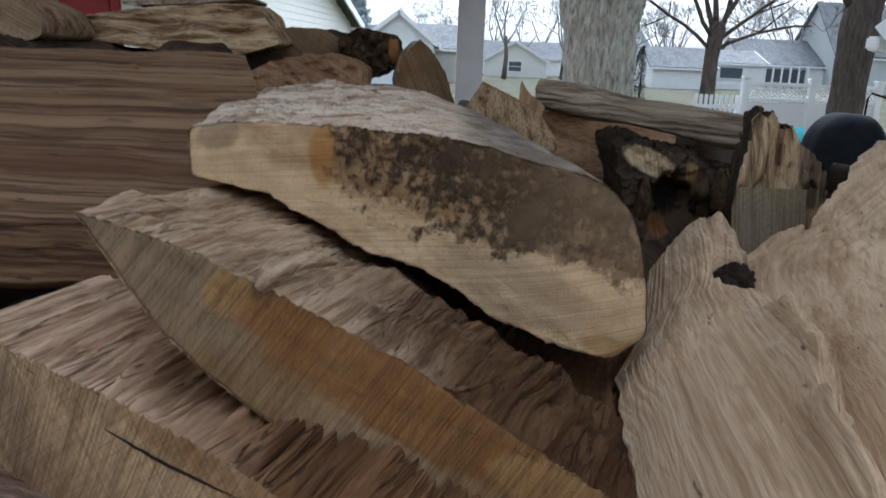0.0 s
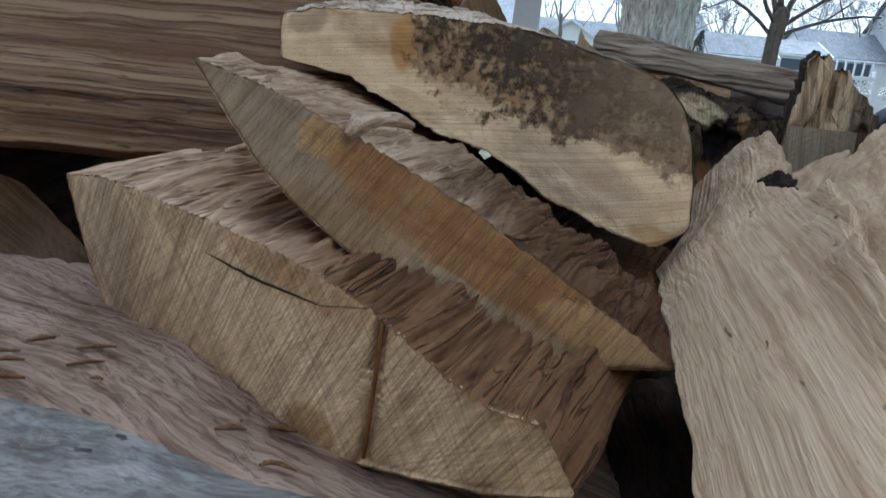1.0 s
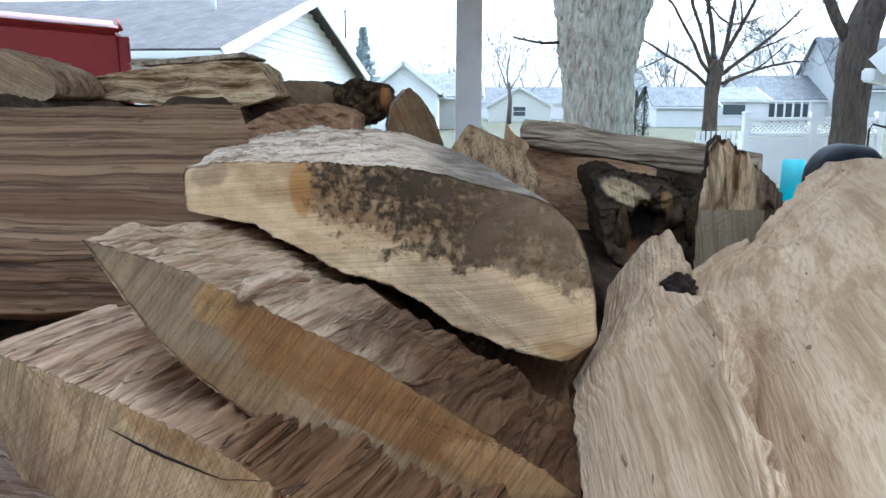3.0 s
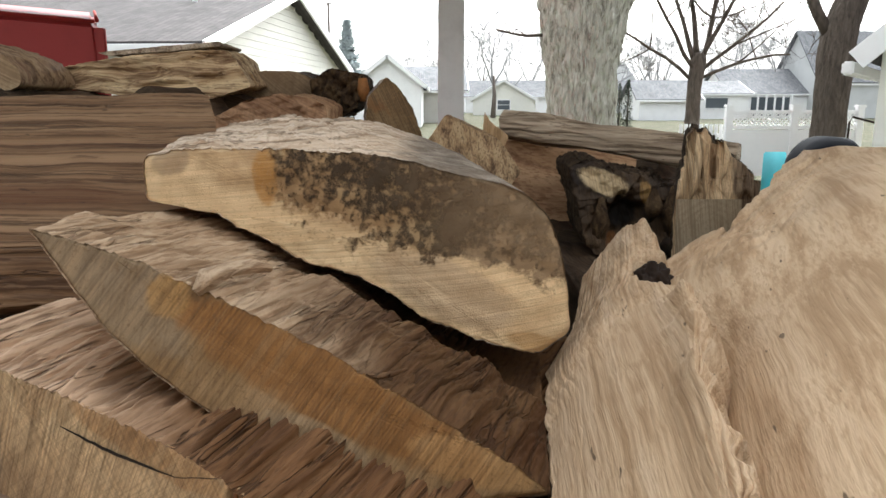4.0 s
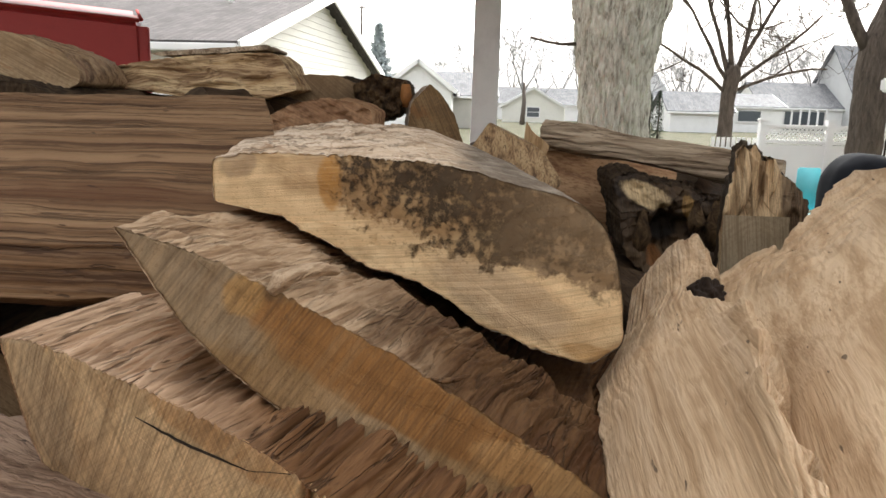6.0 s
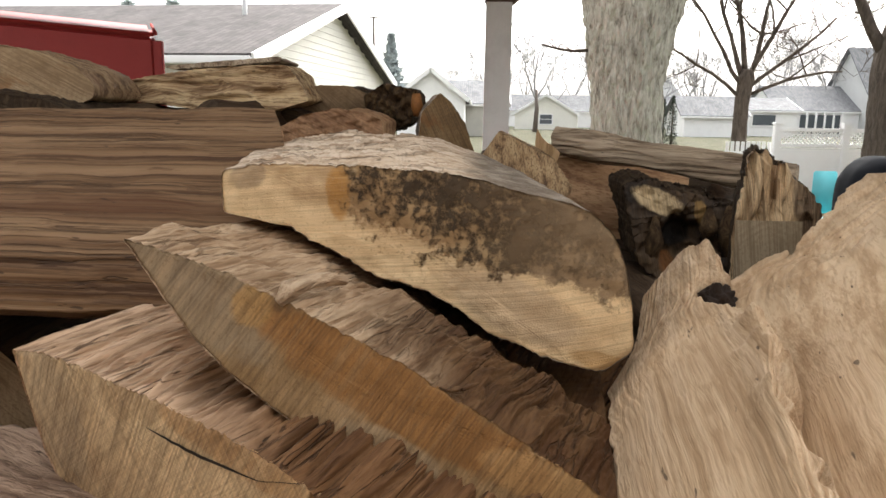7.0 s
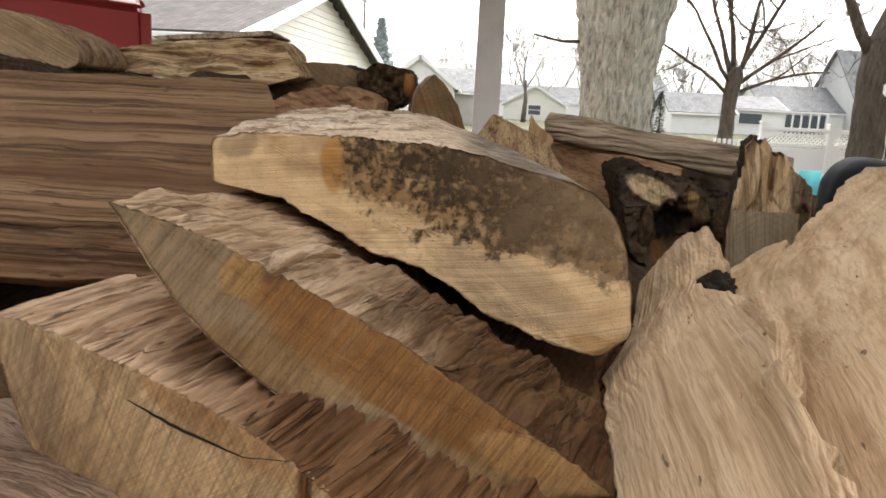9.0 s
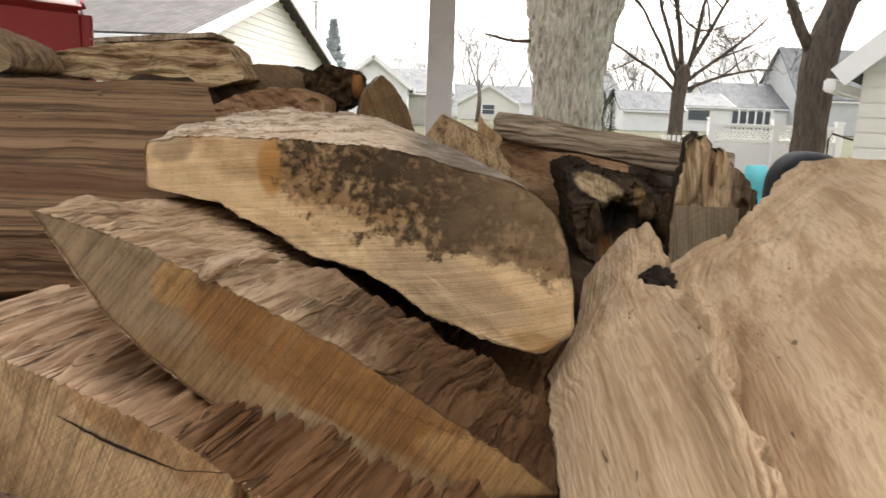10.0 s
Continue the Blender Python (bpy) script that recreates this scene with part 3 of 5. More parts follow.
sliver = [(-0.118, 0.170, 0.049), (-0.105, 0.176, 0.053), (-0.092, 0.186, 0.056)]
part("sliver", tube(sliver, [0.0015, 0.003, 0.002], 7, 5, 0.4), M_SPLIT_LOW, lower_log, "raised splinter on the torn edge")
stub = [(-0.056, 0.008, 0.040), (-0.051, 0.014, 0.046), (-0.043, 0.026, 0.048), (-0.034, 0.040, 0.047), (-0.026, 0.052, 0.043)]
part("branch_ridge", tube(stub, [0.0028, 0.0050, 0.0046, 0.004, 0.002], 18, 2, 0.6), split_grain("ridge_grain", (0.50, 0.38, 0.26), (0.40, 0.28, 0.18), (0.22, 0.14, 0.08), (0, 0, -20), 0.9), middle_log, "pale raised branch ridge")
flake = [(0.034, 0.000, -0.0035), (0.040, 0.001, -0.0050), (0.048, 0.005, -0.0052), (0.056, 0.011, -0.0045)]
part("torn_flake", tube(flake, [0.0005, 0.0016, 0.0018, 0.0008], 8, 4, 0.4), M_SPLIT_MID, middle_log, "torn brown flake")


# ---- forked log that points at the viewer ----
crotch = thing("forked_log", (0.15, 0.165, 1.02), "forked crotch log with pale wavy grain and a dark hole", "firewood", "split logs in the heap")
LEFT = [(0.05, 0.066, 1.106), (0.12, 0.080, 1.118), (0.175, 0.085, 1.124), (0.25, 0.098, 1.132), (0.30, 0.103, 1.136), (0.40, 0.115, 1.143), (0.455, 0.124, 1.149), (0.483, 0.147, 1.170), (0.555, 0.168, 1.190), (0.60, 0.188, 1.204)]
SEAM = [(0.05, 0.138, 1.199), (0.12, 0.146, 1.203), (0.173, 0.152, 1.205), (0.213, 0.159, 1.206), (0.26, 0.166, 1.208), (0.33, 0.190, 1.217), (0.38, 0.201, 1.218), (0.448, 0.203, 1.219), (0.50, 0.216, 1.232), (0.56, 0.232, 1.240), (0.60, 0.240, 1.236)]


def limb(name, nu, nv, fn, material, label, floor_z):
    """A torn upper surface with its sides carried down to floor_z."""
    verts, faces = [], []
    for j in range(nv + 1):
        for i in range(nu + 1):
            x, y, z = fn(i / nu, j / nv)
            verts.append((x - 0.15, y - 0.165, z - 1.02))
    w = nu + 1
    for j in range(nv):
        for i in range(nu):
            a = j * w + i
            faces.append((a, a + 1, a + 1 + w, a + w))
    edge = [i for i in range(w)] + [j * w + nu for j in range(1, nv + 1)] + [nv * w + i for i in range(nu - 1, -1, -1)] + [j * w for j in range(nv - 1, 0, -1)]
    base, steps = len(verts), 8
    for k in range(1, steps + 1):
        for e in edge:
            x, y, z = verts[e]
            f = k / steps
            verts.append((x + 0.004 * noise.noise((x * 60, y * 60, k)) + 0.07 * f * (1 if x < 0.1 else 0.3), y + 0.003 * noise.noise((x * 50, k * 3, z * 50)), z + (floor_z - 1.02 - z) * f))
    ne, cut = len(edge), []
    for k in range(steps):
        for i in range(ne):
            p, q = (edge[i], edge[(i + 1) % ne]) if k == 0 else (base + (k - 1) * ne + i, base + (k - 1) * ne + (i + 1) % ne)
            r, s = base + k * ne + i, base + k * ne + (i + 1) % ne
            (cut if i < nu else faces).append((q, p, r, s))
    faces.append(tuple(reversed(range(base + (steps - 1) * ne, base + steps * ne))))
    used = sorted({i for f in cut for i in f})
    at = {old: k for k, old in enumerate(used)}
    part("end_face", ([verts[i] for i in used], [tuple(at[i] for i in f) for f in cut]), M_END_GREY, crotch, "grey weathered sawn end")
    return part(name, (verts, faces), material, crotch, label)


def furrow(across, y, seed, spacing, along):
    """Grain lines of torn wood: narrow furrows that run along y and wander."""
    across = across + 0.007 * noise.noise((across * 14, y * 6, seed)) + 0.0006 * noise.noise((across * 70, y * 26, seed + 1))
    a = noise.noise((across / spacing, y * along, seed + 4))
    b = noise.noise((across / spacing * 2.7, y * along * 1.6, seed + 7))
    return min(1.0, abs(a) * 2.8) ** 0.6 + 0.4 * min(1.0, abs(b) * 2.8) ** 0.7 - 0.9


def left_limb(u, v):
    y0, y1 = 0.168 - 0.075 * (1 - u) + 0.003 * noise.noise((u * 9, 3, 1)), 0.565 + 0.03 * math.sin(u * 3.2) - 0.05 * u + 0.014 * noise.noise((u * 7, 1, 5))
    y = y0 + (y1 - y0) * v
    lx, lz = lerp_table(LEFT, y)
    sx, sz = lerp_table(SEAM, y)
    x, z = lx + (sx - lx) * u, lz + (sz - lz) * u
    x += (1 - ramp01(u, 0.0, 0.12)) * (0.003 * noise.noise((y * 40, 2, 2)) + 0.001 * noise.noise((y * 160, 2, 2)))
    x += ramp01(u, 0.86, 1.0) * (0.007 * noise.noise((y * 38, 5, 2)) + 0.003 * noise.noise((y * 130, 5, 2)))
    head, edge = ramp01(y, 0.36, 0.44), ramp01(u, 0.70, 0.84)
    swirl = 0.09 * u + 0.05 * head * math.hypot((x - 0.20) * 1.5, y - 0.47)
    grain = furrow(swirl, y * (1 - 0.4 * head), 2, 0.0052, 5)
    deep = (0.0010 * (1 - ramp01(u, 0.22, 0.45)) + 0.0003) * (0.4 + 1.3 * ramp01(noise.noise((u * 6, y * 5, 9)), -0.2, 0.5)) + 0.0026 * edge * (1 - head) + 0.0012 * head
    z += 0.016 * math.sin(math.pi * u) + deep * grain + 0.004 * noise.noise((x * 18, y * 12, 3)) + 0.0012 * noise.noise((x * 70, y * 45, 8))
    flakes = edge * (1 - head) * (0.008 * noise.noise((x * 65, y * 22, 9)) + 0.005 * noise.noise((x * 150, y * 50, 4)))
    hole = math.exp(-(((x - 0.206) / 0.014) ** 2 + ((y - 0.470) / 0.030) ** 2) ** 2)
    lip = math.exp(-(((x - 0.225) / 0.012) ** 2 + ((y - 0.545) / 0.018) ** 2))
    crest = math.exp(-((u - 0.88) / 0.09) ** 2) * (0.014 * ramp01(y, 0.16, 0.24) * (1 - head) + 0.003)
    bump = head * (0.005 * noise.noise((x * 40, y * 30, 12)) + 0.0028 * noise.noise((x * 110, y * 80, 2)))
    return x, y, z - 0.040 * hole + 0.007 * lip + crest + flakes + bump


def right_limb(u, v):
    x = 0.15 + (0.66 - 0.15) * u ** 1.25
    far = lerp_table([(0.14, 0.50), (0.205, 0.50), (0.247, 0.553), (0.27, 0.572), (0.29, 0.560), (0.325, 0.598), (0.376, 0.665), (0.437, 0.735), (0.50, 0.77), (0.66, 0.80)], x)[0]
    y0 = 0.166 + 0.003 * noise.noise((x * 25, 3, 4))
    y = y0 + (far + 0.006 * noise.noise((x * 60, 1, 1)) + 0.003 * noise.noise((x * 190, 1, 1)) - y0) * v
    sx, sz = lerp_table(SEAM, min(y, 0.6))
    edge = max(0.0, sx + 0.004 - x)
    z = 1.232 + 0.481 * (x - 0.253) - 0.096 * (y - 0.425) - 1.6 * edge
    z -= 0.75 * max(0.0, x - 0.435)
    open_ = 1 - ramp01(y, 0.36, 0.46)
    z -= open_ * 0.060 * math.exp(-max(0.0, x - sx) / 0.024)
    rim = far - y
    comb = ramp01(y, 0.46, 0.54) * (1 - ramp01(rim, 0.05, 0.11)) * (1 - ramp01(x, 0.38, 0.43))
    tear = min(1.0, abs(noise.noise((x * 9, y * 62 - x * 36, 2))) * 4.0) ** 0.5
    z += comb * 0.009 * (tear - 0.7)
    flow = x - 0.40 * y + 0.012 * math.sin(y * 13 + x * 9)
    z += 0.0012 * (0.3 + 1.4 * ramp01(noise.noise((x * 9, y * 4, 5)), -0.1, 0.5)) * furrow(flow, y, 6, 0.0075, 4)
    z += 0.005 * noise.noise((x * 18, y * 12, 3)) + 0.002 * noise.noise((x * 45, y * 22, 8))
    knot = math.exp(-(((x - 0.262) / 0.022) ** 2 + ((y - 0.475) / 0.035) ** 2))
    z += knot * (0.006 * math.sin(math.hypot(x - 0.262, y - 0.475) * 420) * 0.4 + 0.004)
    z += 0.012 * math.exp(-(((x - 0.33) / 0.06) ** 2 + ((y - 0.42) / 0.08) ** 2))
    return x, y, z


limb("left_limb", 240, 380, left_limb, M_SPLIT_CROTCH, "pale limb with wavy grain", 1.02)
limb("right_limb", 320, 300, right_limb, M_SPLIT_FAN, "pale limb with combed torn edge", 1.02)
# Near-black lump set in the knot hole; its colour replaces the hole's shade.
bm = bmesh.new()
bmesh.ops.create_icosphere(bm, subdivisions=5, radius=1)
for v in bm.verts:
    v.co *= 1 + 0.35 * noise.noise(v.co * 2.2) + 0.12 * noise.noise(v.co * 7)
bmesh.ops.transform(bm, matrix=Matrix.Translation((0.056, 0.318, 0.186)) @ Matrix.Diagonal((0.014, 0.014, 0.016, 1)), verts=bm.verts[:])
part("knot_hole_fill", bm, M_DARK, crotch, "rotten knot hole filled by a near-black lump for its shade")
# ---- long split behind on one side: grain runs along it ----
def big_end(x, z):
    return 0.35 * x


big_log = torn_log(
    "long reddish-brown split log with wavy horizontal grain", (-0.185, 0.72, 1.24),
    [(-0.225, -0.052, .7), (-0.214, -0.01, .7), (-0.15, 0.033, .7), (-0.075, 0.068, .7), (-0.01, 0.094, .8), (0.05, 0.106), (0.12, 0.106), (0.22, 0.10), (0.27, 0.04, .4), (0.22, -0.05, .4), (0.0, -0.065, .4), (-0.2, -0.064, .4)],
    big_end, (-0.02, -0.015), 0.75, 420, 130, (0.0034, 0.0105, 89, 1.6), (M_END_RED, M_SPLIT_BIG), 21, None, 0.004, 1.0, (0.002, 30, 30), by_arc=True, turn=(0, 0, 90), ragged=0.002)

# ---- smaller pieces on top and behind ----
TOPMAT = split_grain("honey_torn_grain", (0.60, 0.45, 0.26), (0.38, 0.25, 0.135), (0.13, 0.07, 0.033), (0, 0, 84), 0.7, stain=0.6, stain_col=(0.30, 0.17, 0.06), wave=0.5)
top_log = split_log(
    "flat torn split log lying across the heap", (-0.46, 1.25, 1.38),
    [(-0.204, -0.018), (-0.192, 0.004), (-0.119, 0.022), (-0.017, 0.037), (0.083, 0.044), (0.148, 0.046), (0.163, 0.034), (0.196, -0.016), (0.151, -0.030), (0.09, -0.046), (-0.001, -0.034), (-0.102, -0.024)],
    (-0.12, 0.3, 0.0), (0.0, 0.0), 0.24, 200, 40, (0.005, 0.013, 60), 0.9, (0.012, 9, 55), (TOPMAT, TOPMAT), seed=31, lump=0.01, end_label="torn long grain")
slab = split_log(
    "thin dark bark slab resting on the heap", (-0.428, 1.285, 1.43), [(-0.12, -0.008), (-0.04, 0.0), (0.10, 0.012), (0.101, 0.004), (0.02, -0.004), (-0.1, -0.013)],
    (0, 0, 0), (0, 0), 0.16, 90, 16, (0.002, 0.01, 30), 0.95, (0.001, 30, 60), (M_BARK_LOG, M_BARK_LOG), seed=33, lump=0.003, group="", name="bark_slab")
round_log = split_log(
    "rounded split log with a cream sawn end", (-0.60, 0.95, 1.385),
    [(-0.15, 0.02), (-0.06, 0.050), (0.021, 0.036), (0.067, 0.018), (0.088, -0.008), (0.086, -0.026), (0.046, -0.040), (-0.10, -0.045)],
    (0.25, 0.0, 0.0), (-0.2, 0.0), 0.3, 130, 30, (0.004, 0.02, 10), 0.95, (0.002, 40, 40), (end_grain("cream_end", (0.42, 0.31, 0.19), (0.32, 0.22, 0.125), (0.2, 0.13, 0.07), (0, 0), 30), M_SPLIT_X), seed=35)
chip_log = split_log(
    "short dark weathered splinter under the round log", (-0.60, 0.88, 1.355), [(-0.1, -0.012), (-0.03, 0.012), (0.06, 0.002), (0.11, -0.016), (0.02, -0.022)],
    (0.1, 0, 0), (0, 0), 0.2, 80, 16, (0.005, 0.012, 20), 0.8, (0.004, 30, 60), (M_BARK_DARK, M_BARK_DARK), seed=36)
rosy_log = split_log(
    "wedge split log with rough reddish end grain", (-0.215, 1.12, 1.315),
    [(-0.094, -0.002), (-0.043, 0.025), (0.011, 0.037), (0.065, 0.030), (0.092, 0.017), (0.094, -0.03), (-0.008, -0.06), (-0.09, -0.05)],
    (-0.2, 0.6, 0.0), (0.0, 0.0), 0.24, 150, 30, (0.004, 0.012, 30), 0.95, (0.011, 45, 75), (M_END_RED, M_SPLIT_RED), seed=41)
halfround_log = split_log(
    "half-round log with a dull tan sawn end", (-0.24, 1.45, 1.35),
    [(-0.10, 0.036), (-0.05, 0.049), (0.008, 0.048), (0.053, 0.029), (0.074, -0.004), (0.076, -0.044), (-0.052, -0.06), (-0.11, -0.03)],
    (0.1, 0.0, 0.0), (0.1, 0.0), 0.28, 130, 26, (0.004, 0.015, 10), 0.97, (0.0015, 40, 40), (M_END_TAN, M_BARK_DARK), seed=45)
bark_log = split_log(
    "short dark-barked log with an orange-brown end", (-0.14, 1.40, 1.36),
    [(-0.062, 0.018), (-0.02, 0.042), (0.052, 0.030), (0.054, 0.008), (0.036, -0.036), (-0.006, -0.055), (-0.05, -0.05)],
    (-0.5, 0.0, 0.0), (0.0, 0.0), 0.2, 130, 26, (0.008, 0.012, 20), 0.9, (0.014, 60, 60), (M_ROT, M_BARK_DARK), seed=47, end_label="ragged brown bark")
part("orange_end", tube([(0.048, -0.024, -0.02), (0.050, -0.027, 0.0), (0.049, -0.025, 0.022)], [0.006, 0.011, 0.008], 12, 3, 0.3), painted("orange_wood", (0.30, 0.12, 0.03), 0.7, 0.2, 50), bark_log, "orange-brown broken end")
fan_log = split_log(
    "fan-shaped split wedge standing on edge, brown sawn face", (-0.035, 1.30, 1.325),
    [(-0.046, -0.03), (-0.040, 0.022), (-0.007, 0.058), (0.013, 0.042), (0.040, 0.002), (0.059, -0.055), (0.02, -0.06), (-0.035, -0.055)],
    (0.25, 0.0, 0.0), (-0.14, 0.02), 0.14, 140, 24, (0.002, 0.01, 10), 0.95, (0.002, 60, 40), (end_grain("brown_fan", (0.27, 0.175, 0.085), (0.19, 0.115, 0.05), (0.10, 0.06, 0.028), (-0.03, 0.1), 65), split_grain("white_flank", (0.60, 0.52, 0.43), (0.48, 0.40, 0.32), (0.3, 0.22, 0.15), (90, 0, 0), 0.6)), seed=51, lump=0.003)
block_log = split_log(
    "short split block with upright dark-edged grain", (0.095, 1.13, 1.28),
    [(-0.072, -0.014), (-0.034, 0.039), (-0.006, 0.026), (0.026, 0.010), (0.056, -0.004), (0.088, -0.05), (0.06, -0.08), (-0.07, -0.08)],
    (0.2, 0.5, 0.0), (0.05, 0.02), 0.12, 140, 22, (0.002, 0.009, 5), 0.95, (0.004, 95, 9), (M_SPLIT_Z, M_SPLIT_Z), seed=53, lump=0.003, end_label="upright grain")
splinter = split_log(
    "thin pointed pale splinter standing upright", (0.145, 1.25, 1.28), [(-0.032, -0.012), (-0.017, 0.005), (-0.014, 0.044), (-0.004, 0.026), (0.030, 0.0), (0.016, -0.03), (-0.03, -0.03)],
    (0.2, 0, 0), (0, 0), 0.02, 90, 8, (0.001, 0.008, 0), 0.9, (0.002, 80, 12), (split_grain("pale_splinter", (0.46, 0.31, 0.17), (0.36, 0.23, 0.115), (0.22, 0.13, 0.06), (90, 0, 10), 0.6), M_SPLIT_Z), seed=55, lump=0.001, name="wood_splinter", group="")
weathered_log = split_log(
    "long slim weathered grey-brown log lying across the heap", (0.176, 1.315, 1.298),
    [(-0.020, 0.012), (-0.012, 0.026), (0.012, 0.028), (0.028, 0.010), (0.024, -0.018), (0.0, -0.026), (-0.018, -0.014)],
    (0.1, 0.0, 0.0), (0.0, -0.10), 0.42, 110, 80, (0.0045, 0.012, 4), 0.9, (0.002, 60, 60), (M_END_TAN, M_BARK_LOG), turn=(0, 0, -130), seed=57, lump=0.006)
flat_log = split_log(
    "flat red-brown split log under the weathered log", (0.29, 1.29, 1.22),
    [(-0.126, 0.045), (-0.084, 0.052), (0.06, 0.038), (0.128, 0.024), (0.124, 0.0), (0.074, -0.03), (0.02, -0.09), (-0.09, -0.09)],
    (0.05, 0.5, 0.0), (0.1, 0.0), 0.2, 150, 26, (0.003, 0.012, 20), 0.95, (0.005, 12, 30), (M_SPLIT_RED, M_SPLIT_RED), seed=59, end_label="red-brown long grain")
M_ROT_END = sawn_end("decayed_end", (0.13, 0.08, 0.04), (0.06, 0.036, 0.019), (0.018, 0.011, 0.007), ((80, 0.5),), ((-0.036, 0.036, 0.040, 0.017, -22, (0.50, 0.37, 0.21), 0.95), (0.028, 0.018, 0.010, 0.020, 20, (0.34, 0.20, 0.07), 0.8), (-0.02, -0.052, 0.014, 0.014, 0, (0.26, 0.10, 0.03), 0.7), (-0.004, -0.012, 0.030, 0.020, 30, (0.010, 0.007, 0.005), 0.9)))


def hollow(x, z):
    """The rotted core: a ragged hollow with a lip above it."""
    r = ((x + 0.002) / 0.040) ** 2 + ((z + 0.02) / 0.034) ** 2
    r += 0.7 * noise.noise((x * 60, 3, z * 60))
    return 0.045 * math.exp(-max(0.0, r) ** 2) + 0.006 * noise.noise((x * 55, 1, z * 55)) + 0.003 * noise.noise((x * 150, 1, z * 150))


def rotten_end(x, z):
    return 0.05 * x + 0.3 * z


rotten_log = torn_log(
    "rotten blackened log end with hollow decayed wood", (0.325, 1.00, 1.19),
    [(-0.082, 0.03, .7), (-0.086, 0.058, .7), (-0.06, 0.068, .8), (-0.03, 0.058, .8), (-0.005, 0.050, .8), (0.03, 0.045, .8), (0.06, 0.034, .8), (0.08, 0.038, .8), (0.084, -0.01, .7), (0.045, -0.05, .7), (-0.018, -0.09, .7), (-0.065, -0.05, .7)],
    rotten_end, (0.05, 0.0), 0.2, 240, 50, (0.008, 0.014, 15, 12), (M_ROT_END, M_BARK_DARK), 61, None, 0.008, 0.95, (0.004, 60, 60), hollow, "black crumbling end with a pale patch", dense=1.0, ragged=0.006)
for k, (px, pz, sx, sz) in enumerate(((0.03, 0.0, 0.016, 0.03), (0.062, -0.004, 0.02, 0.034), (-0.045, -0.02, 0.018, 0.034))):
    part("decayed_lump", tube([(px - 0.003, -0.004, pz - sz), (px, -0.014, pz), (px + 0.005, 0.0, pz + sz)], [sx * 0.4, sx * 0.8, sx * 0.3], 12, k * 3, 0.8), M_ROT, rotten_log, "crumbling brown decay")
M_STUMP_LOW = end_grain("dull_stump", (0.38, 0.30, 0.20), (0.30, 0.23, 0.145), (0.19, 0.135, 0.08), (0, 0), 85, 0.7)
M_STUMP_TOP = sawn_end("splintered_top", (0.66, 0.50, 0.31), (0.50, 0.36, 0.21), (0.24, 0.14, 0.075), ((84, 0.8), (96, 0.4)), ((0.040, 0.055, 0.018, 0.05, 12, (0.11, 0.07, 0.042), 0.9), (0.004, 0.085, 0.006, 0.03, 0, (0.20, 0.11, 0.05), 0.7)))


def splintered(x, z):
    """Long torn fibres that stand at uneven depths above the sawn face."""
    up = ramp01(z, 0.030, 0.045)
    step = noise.noise((math.floor((x + 0.03 * z) / 0.0075) * 3.7, math.floor(z / 0.03 + x * 40) * 1.3, 5))
    return up * (0.009 * step + 0.004 * noise.noise((x * 230, 2, z * 22)) + 0.010 * noise.noise((x * 40, 7, z * 14)))


def stump_end(x, z):
    return 0.12 * z


stump = torn_log(
    "upright split log with a splintered pale top", (0.345, 0.745, 1.20),
    [(-0.040, -0.08, .3), (-0.039, 0.020, .4), (-0.036, 0.045, .6), (-0.030, 0.070, .7), (-0.026, 0.098, .8), (-0.019, 0.114), (-0.012, 0.108), (-0.006, 0.111), (0.002, 0.094), (0.009, 0.101), (0.016, 0.096), (0.022, 0.084), (0.038, 0.072, .8), (0.056, 0.052, .7), (0.054, 0.016, .4), (0.044, -0.08, .3)],
    stump_end, (0.32, 0.0), 0.11, 320, 50, (0.008, 0.010, 88, 8), (M_STUMP_TOP, M_BARK_DARK), 63, None, 0.006, 0.95, (0.0008, 85, 14), splintered, "splintered upright grain", dense=1.5, ragged=0.004)
for k, (x0, x1, z0, z1, w) in enumerate(((-0.022, -0.018, 0.036, 0.106, 0.0075), (0.010, 0.012, 0.052, 0.098, 0.005))):
    part("shard", tube([(x0, -0.006 + 0.12 * z0, z0), (x0 + 0.001, -0.010 + 0.1 * z0, z0 + 0.015), ((x0 + x1) / 2 + 0.002, -0.004, (z0 + z1) / 2 + 0.01), (x1, 0.004, z1)], [0.0008, w * 0.5, w * 0.6, w * 0.15], 7, k + 2, 0.6), M_STUMP_TOP, stump, "torn pale shard")
lower_face = [(x, 0.12 * z - 0.0065 - 0.001 * noise.noise((x * 90, z * 90, 1)), z) for z in [-0.08 + 0.116 * j / 14 for j in range(15)] for x in [-0.0385 + 0.072 * i / 12 for i in range(13)]]
part("flat_face", (lower_face, [(j * 13 + i, j * 13 + i + 1, j * 13 + i + 14, j * 13 + i + 13) for j in range(14) for i in range(12)]), M_STUMP_LOW, stump, "smooth dull sawn face")

# ---- pieces low in front ----
front_log = split_log(
    "silvered split log with chips along its torn top", (-0.15, 0.25, 1.05),
    [(-0.33, 0.070), (-0.2, 0.068), (-0.042, 0.053), (0.04, 0.026), (0.153, 0.015), (0.24, 0.0), (0.24, -0.12), (-0.33, -0.12)],
    (0.0, 0.0, 0.0), (0.1, -0.08), 0.22, 260, 50, (0.006, 0.012, 60), 0.98, (0.0015, 14, 70), (M_GREYWOOD, split_grain("chipped_grain", (0.40, 0.28, 0.20), (0.28, 0.185, 0.125), (0.12, 0.07, 0.045), (0, 0, 68), 0.9)), seed=71, lump=0.006, end_label="silver-grey weathered grain")
rnd = random.Random(7)
